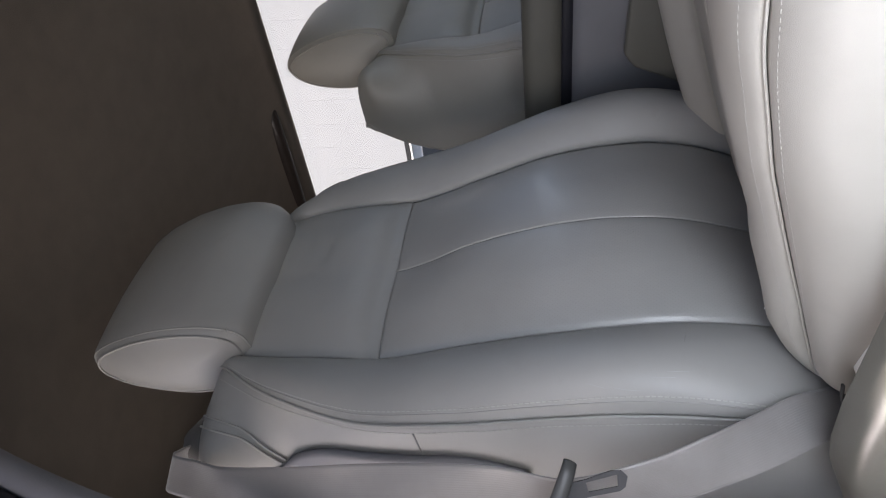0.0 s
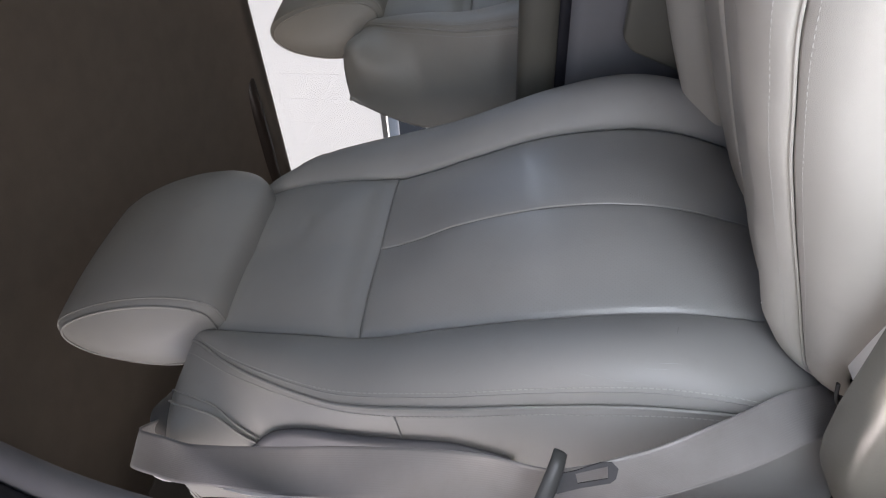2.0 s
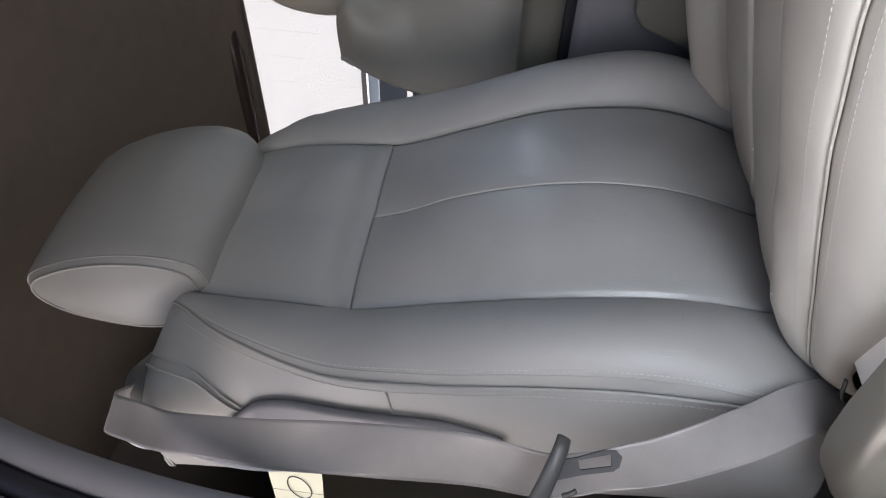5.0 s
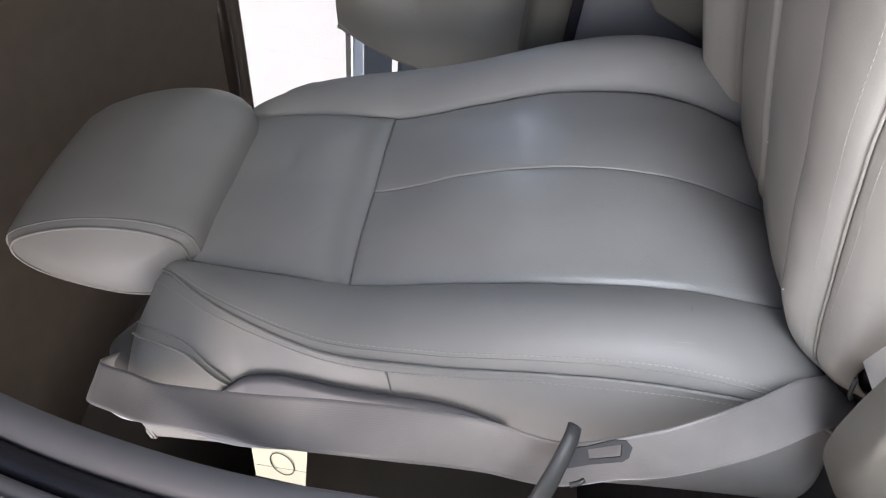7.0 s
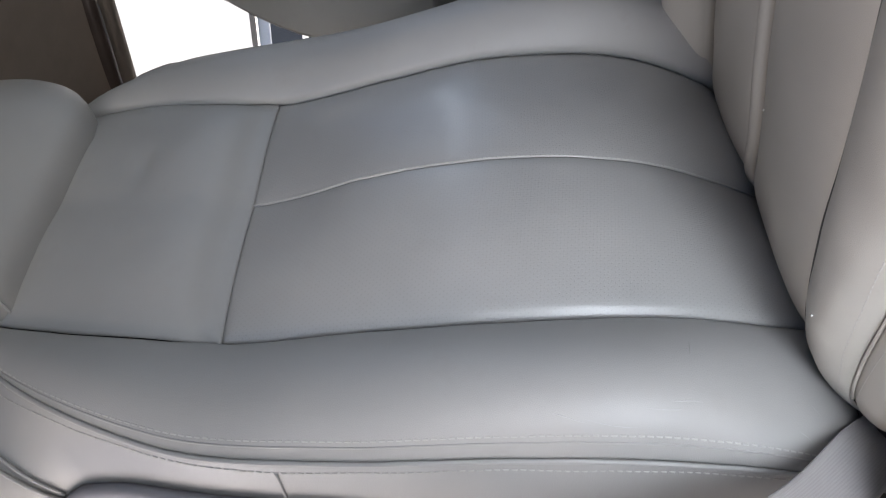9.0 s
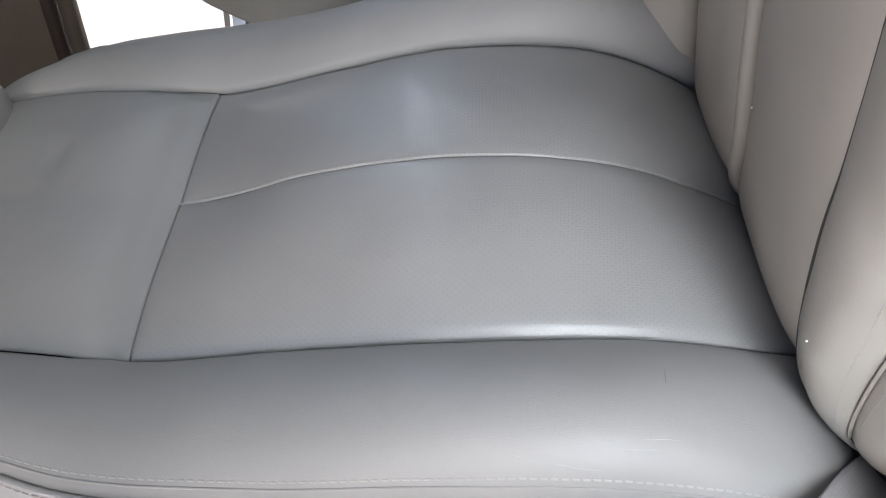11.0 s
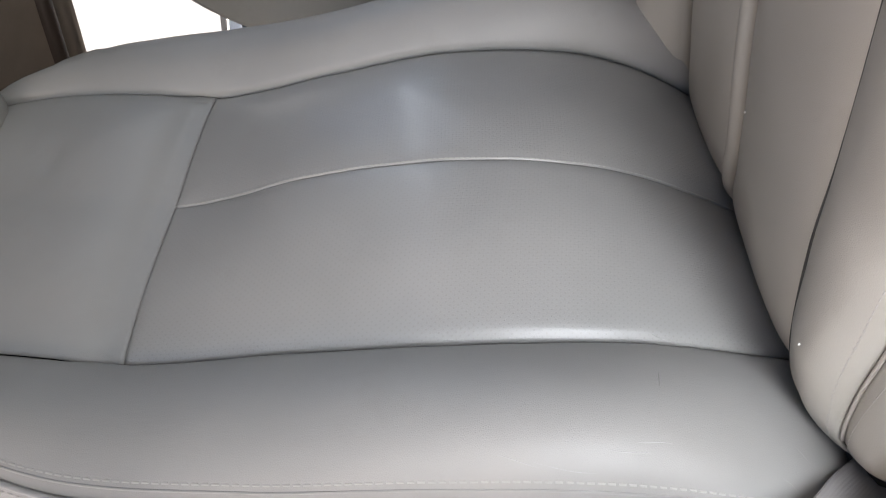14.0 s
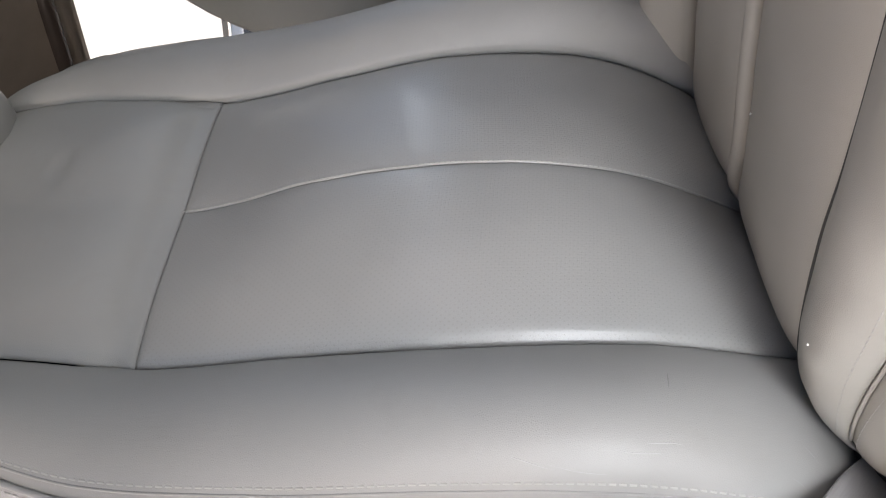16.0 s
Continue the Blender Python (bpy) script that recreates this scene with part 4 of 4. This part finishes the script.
ribbon("webbing", belt_centre, belt_across, 0.046, M_WEB, belt, "woven grey webbing")
# return run of the strap; white board material paints sunlight onto it
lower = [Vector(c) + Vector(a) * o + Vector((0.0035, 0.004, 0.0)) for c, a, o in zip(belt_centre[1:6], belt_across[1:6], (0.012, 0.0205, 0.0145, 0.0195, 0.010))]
ribbon("webbing_return", lower, belt_across[1:6], 0.016, M_FENCE, belt, "return of the strap, sunlight put in as white")
tongue_at = Matrix(((0.1293, -0.7496, -0.6491, -0.3504), (-0.0948, 0.6423, -0.7606, -0.0031), (-0.9871, -0.1599, -0.0120, 0.8936), (0, 0, 0, 1)))

# belt tongue: a bent plastic grip across the strap and a steel blade with its slot
line = smooth_line([(-0.032, 0.046, 0.004), (-0.022, 0.026, 0.011), (-0.009, 0.002, 0.013), (0.004, -0.022, 0.010), (0.008, -0.030, 0.004)], 40)
tube("tongue_grip", [tongue_at @ p for p in line], [0.0088 - 0.0025 * i / 39 for i in range(40)], M_TONGUE, belt, "dark plastic tongue grip", 14, 0.5, (0.9, 0.42, 0.0))
outer = [(0.000, -0.012), (0.018, -0.014), (0.040, -0.019), (0.049, -0.018), (0.053, -0.013), (0.050, -0.005), (0.045, -0.002), (0.020, 0.000), (0.002, 0.003), (-0.006, 0.002)]
slot = [(0.018, -0.0118), (0.045, -0.0156), (0.044, -0.0058), (0.019, -0.0038)]
bm = bmesh.new()
k = len(outer)
near_slot = [min(range(4), key=lambda q: (slot[q][0] - o[0]) ** 2 + (slot[q][1] - o[1]) ** 2) for o in outer]
top = [bm.verts.new(tongue_at @ Vector((x, y, 0.0040))) for x, y in outer]
bot = [bm.verts.new(tongue_at @ Vector((x, y, 0.0010))) for x, y in outer]
stop = [bm.verts.new(tongue_at @ Vector((x, y, 0.0040))) for x, y in slot]
sbot = [bm.verts.new(tongue_at @ Vector((x, y, 0.0010))) for x, y in slot]
for i in range(k):
    j = (i + 1) % k
    for o, s, flipped in ((top, stop, False), (bot, sbot, True)):
        a, b = near_slot[i], near_slot[j]
        face = [o[i], o[j], s[b]] + ([s[a]] if a != b else [])
        bm.faces.new(face[::-1] if flipped else face)
    bm.faces.new((top[i], bot[i], bot[j], top[j]))
for i in range(4):
    j = (i + 1) % 4
    bm.faces.new((stop[i], stop[j], sbot[j], sbot[i]))
blade = part("tongue_blade", bm, M_STEEL, belt, "dull steel blade with a slot", smooth=False)
line = smooth_line([(0.004, 0.016, 0.003), (0.010, 0.014, 0.005), (0.015, 0.012, 0.004)], 12)
tube("stop_button", [tongue_at @ p for p in line], 0.0022, M_TONGUE, belt, "small dark stop button", 8)
tube("anchor_hook", smooth_line([(-0.259, -0.050, 0.664), (-0.262, -0.036, 0.662), (-0.260, -0.024, 0.656), (-0.252, -0.012, 0.646)], 20), 0.0026, M_DARK, belt, "black anchor hook", 8, 0.6)

paper = thing("paper_note", "pale yellow ruled paper standing in the seat back pocket", "paper", at=(-0.23, 0.40, 1.10))
bm = bmesh.new()
vs_ = [bm.verts.new(p) for p in ((-0.226, 0.30, 1.150), (-0.205, 0.51, 1.172), (-0.205, 0.50, 1.246), (-0.226, 0.30, 1.226))]
bm.faces.new(vs_)
sheet = part("sheet", bm, M_PAPER, paper, "", smooth=False)
sm = sheet.modifiers.new("thickness", "SOLIDIFY")
sm.thickness = 0.0006



def on_sheet(y, z):
    return Vector((-0.2275 + 0.1 * (y - 0.30), y, z))


tube("ink_ring", [on_sheet(0.418 + 0.046 * math.cos(t), 1.196 + 0.016 * math.sin(t)) for t in even(0, 2 * math.pi, 40)], 0.0008, M_INK, paper, "black inked ring", 6)
tube("ink_line", [on_sheet(0.436, 1.162), on_sheet(0.436, 1.240)], 0.00025, M_INK, paper, "ruled line", 5)

console = thing("centre_console", "grey centre console with a padded lid between the seats", "console", at=(0.38, -0.1, 0.36))
bm = box_bm((0.325, -0.60, 0.36), (0.475, 0.165, 0.885), 0.03, 4)
part("body", bm, M_TRIM, console, "grey plastic console body")
bm = box_bm((0.335, -0.55, 0.878), (0.468, 0.13, 0.897), 0.006, 2)
part("lid_gap", bm, M_RUBBER, console, "dark gap under the lid")
bm = box_bm((0.325, -0.56, 0.893), (0.478, 0.128, 0.955), 0.022, 5)
part("lid", bm, M_PLASTIC, console, "padded grey lid")

# ---------------------------------------------------------------- outside
g = 60.0
ground = mesh_object("ground", [(-g, -g, 0), (g, -g, 0), (g, g, 0), (-g, g, 0)], [(0, 1, 2, 3)], M_ASPHALT)
tagged(ground, "dark asphalt driveway", "ground", kind="structure")

fence = thing("white_fence", "tall white boarded wall beyond the parked van", "board wall", kind="structure", at=(5.5, 4.0, 0))
first = None
for i in range(46):
    x = 1.0 + i * 0.30
    # boards stand on end along a line that runs behind the van
    if first is None:
        first = part("board", box_bm((-0.012, -0.1497, 0.0), (0.012, 0.1497, 6.5), 0.0008, 1), M_FENCE, fence, "", smooth=False)
        first.matrix_parent_inverse = Matrix()
        ob = first
    else:
        ob = new("board", first.data)
        ob.parent = fence
    ob.location = Vector((0.0, -5.0 + i * 0.30, 0.0))


def build_van():
    """A white van standing beside the car: its side with windows, handle and bright strips."""
    x0 = 2.35
    van = thing("parked_van", "white van with dark side windows, black handle and chrome strips", "van", at=(x0 + 0.9, 2.4, 0))
    prof = [(x0 + 0.02, 0.32), (x0, 0.55), (x0, 1.20), (x0 + 0.05, 1.30), (x0 + 0.12, 1.70), (x0 + 0.16, 1.735), (x0 + 0.5, 1.765), (x0 + 1.3, 1.765), (x0 + 1.6, 1.72), (x0 + 1.75, 1.2), (x0 + 1.75, 0.32)]
    ys = [0.55, 0.60, 0.8, 2.2, 2.24, 2.35, 4.6, 4.8]
    drop = [0.08, 0.03, 0.0, 0.0, 0.0, 0.0, 0.0, 0.1]
    verts, faces = [], []
    for y, dr in zip(ys, drop):
        for x, z in prof:
            verts.append((x + (dr if x < x0 + 0.5 else -dr), y, z - (dr * 0.5 if z > 1.3 else 0)))
    n = len(prof)
    for j in range(len(ys) - 1):
        for i in range(n):
            faces.append((j * n + i, j * n + (i + 1) % n, (j + 1) * n + (i + 1) % n, (j + 1) * n + i))
    faces += [tuple(range(n))[::-1], tuple((len(ys) - 1) * n + i for i in range(n))]
    mesh_object("body", verts, faces, M_PAINT, van, "white painted body", smooth=False)

    def on_side(y, z, out=0.0):
        k = min(1, max(0, (z - 1.30) / 0.40))
        return Vector((x0 + (0.05 + 0.07 * k if z >= 1.30 else 0.05 * max(0, (z - 1.2) / 0.1)) - out, y, z))

    def patch(name, pts, out, material, label):
        vs = [on_side(y, z, out) for y, z in pts] + [on_side(y, z, out - 0.02) for y, z in pts]
        k = len(pts)
        fs = [tuple(range(k)), tuple(range(k, 2 * k))[::-1]] + [(i, i + k, (i + 1) % k + k, (i + 1) % k) for i in range(k)]
        return mesh_object(name, vs, fs, material, van, label, smooth=False)
    patch("window", [(0.9, 1.305), (1.73, 1.305), (1.74, 1.35), (1.71, 1.64), (0.9, 1.64)], 0.006, M_TINT, "dark side window")
    patch("window", [(1.79, 1.305), (2.11, 1.31), (1.98, 1.64), (1.79, 1.64)], 0.006, M_TINT, "dark quarter window")
    for pts in ([(0.9, 1.455), (2.06, 1.455), (2.05, 1.485), (0.9, 1.485)], [(1.735, 1.30), (1.79, 1.30), (1.77, 1.65), (1.715, 1.65)], [(0.9, 1.285), (2.13, 1.285), (2.12, 1.305), (0.9, 1.305)]):
        patch("window_bar", pts, 0.012, M_PAINT, "white window bar")
    patch("gutter", [(0.8, 1.712), (2.3, 1.712), (2.3, 1.735), (0.8, 1.735)], 0.02, M_DARK, "dark roof gutter")
    line = [on_side(1.80, 1.172, 0.018), on_side(1.84, 1.172, 0.034), on_side(2.02, 1.172, 0.034), on_side(2.08, 1.172, 0.016)]
    tube("handle", smooth_line(line, 24), 0.022, M_DARK, van, "black door handle", 10)
    for z in (0.915, 0.955, 0.80, 0.83):
        tube("side_strip", [on_side(0.62, z, 0.004), on_side(4.6, z, 0.004)], 0.010, M_CHROME, van, "bright side strip", 8)
    tube("door_seam", smooth_line([on_side(2.42, 0.5, 0.001), on_side(2.42, 1.2, 0.001), on_side(2.30, 1.45, 0.001), on_side(2.18, 1.66, 0.001)], 24), 0.004, M_DARK, van, "door shut line", 6)
    for y in (1.0, 4.0):
        line = [Vector((x0 + 0.04, y, 0.33)), Vector((x0 + 0.26, y, 0.33))]
        tube("wheel", line, 0.33, M_RUBBER, van, "black tyre", 28)
    return van


build_van()
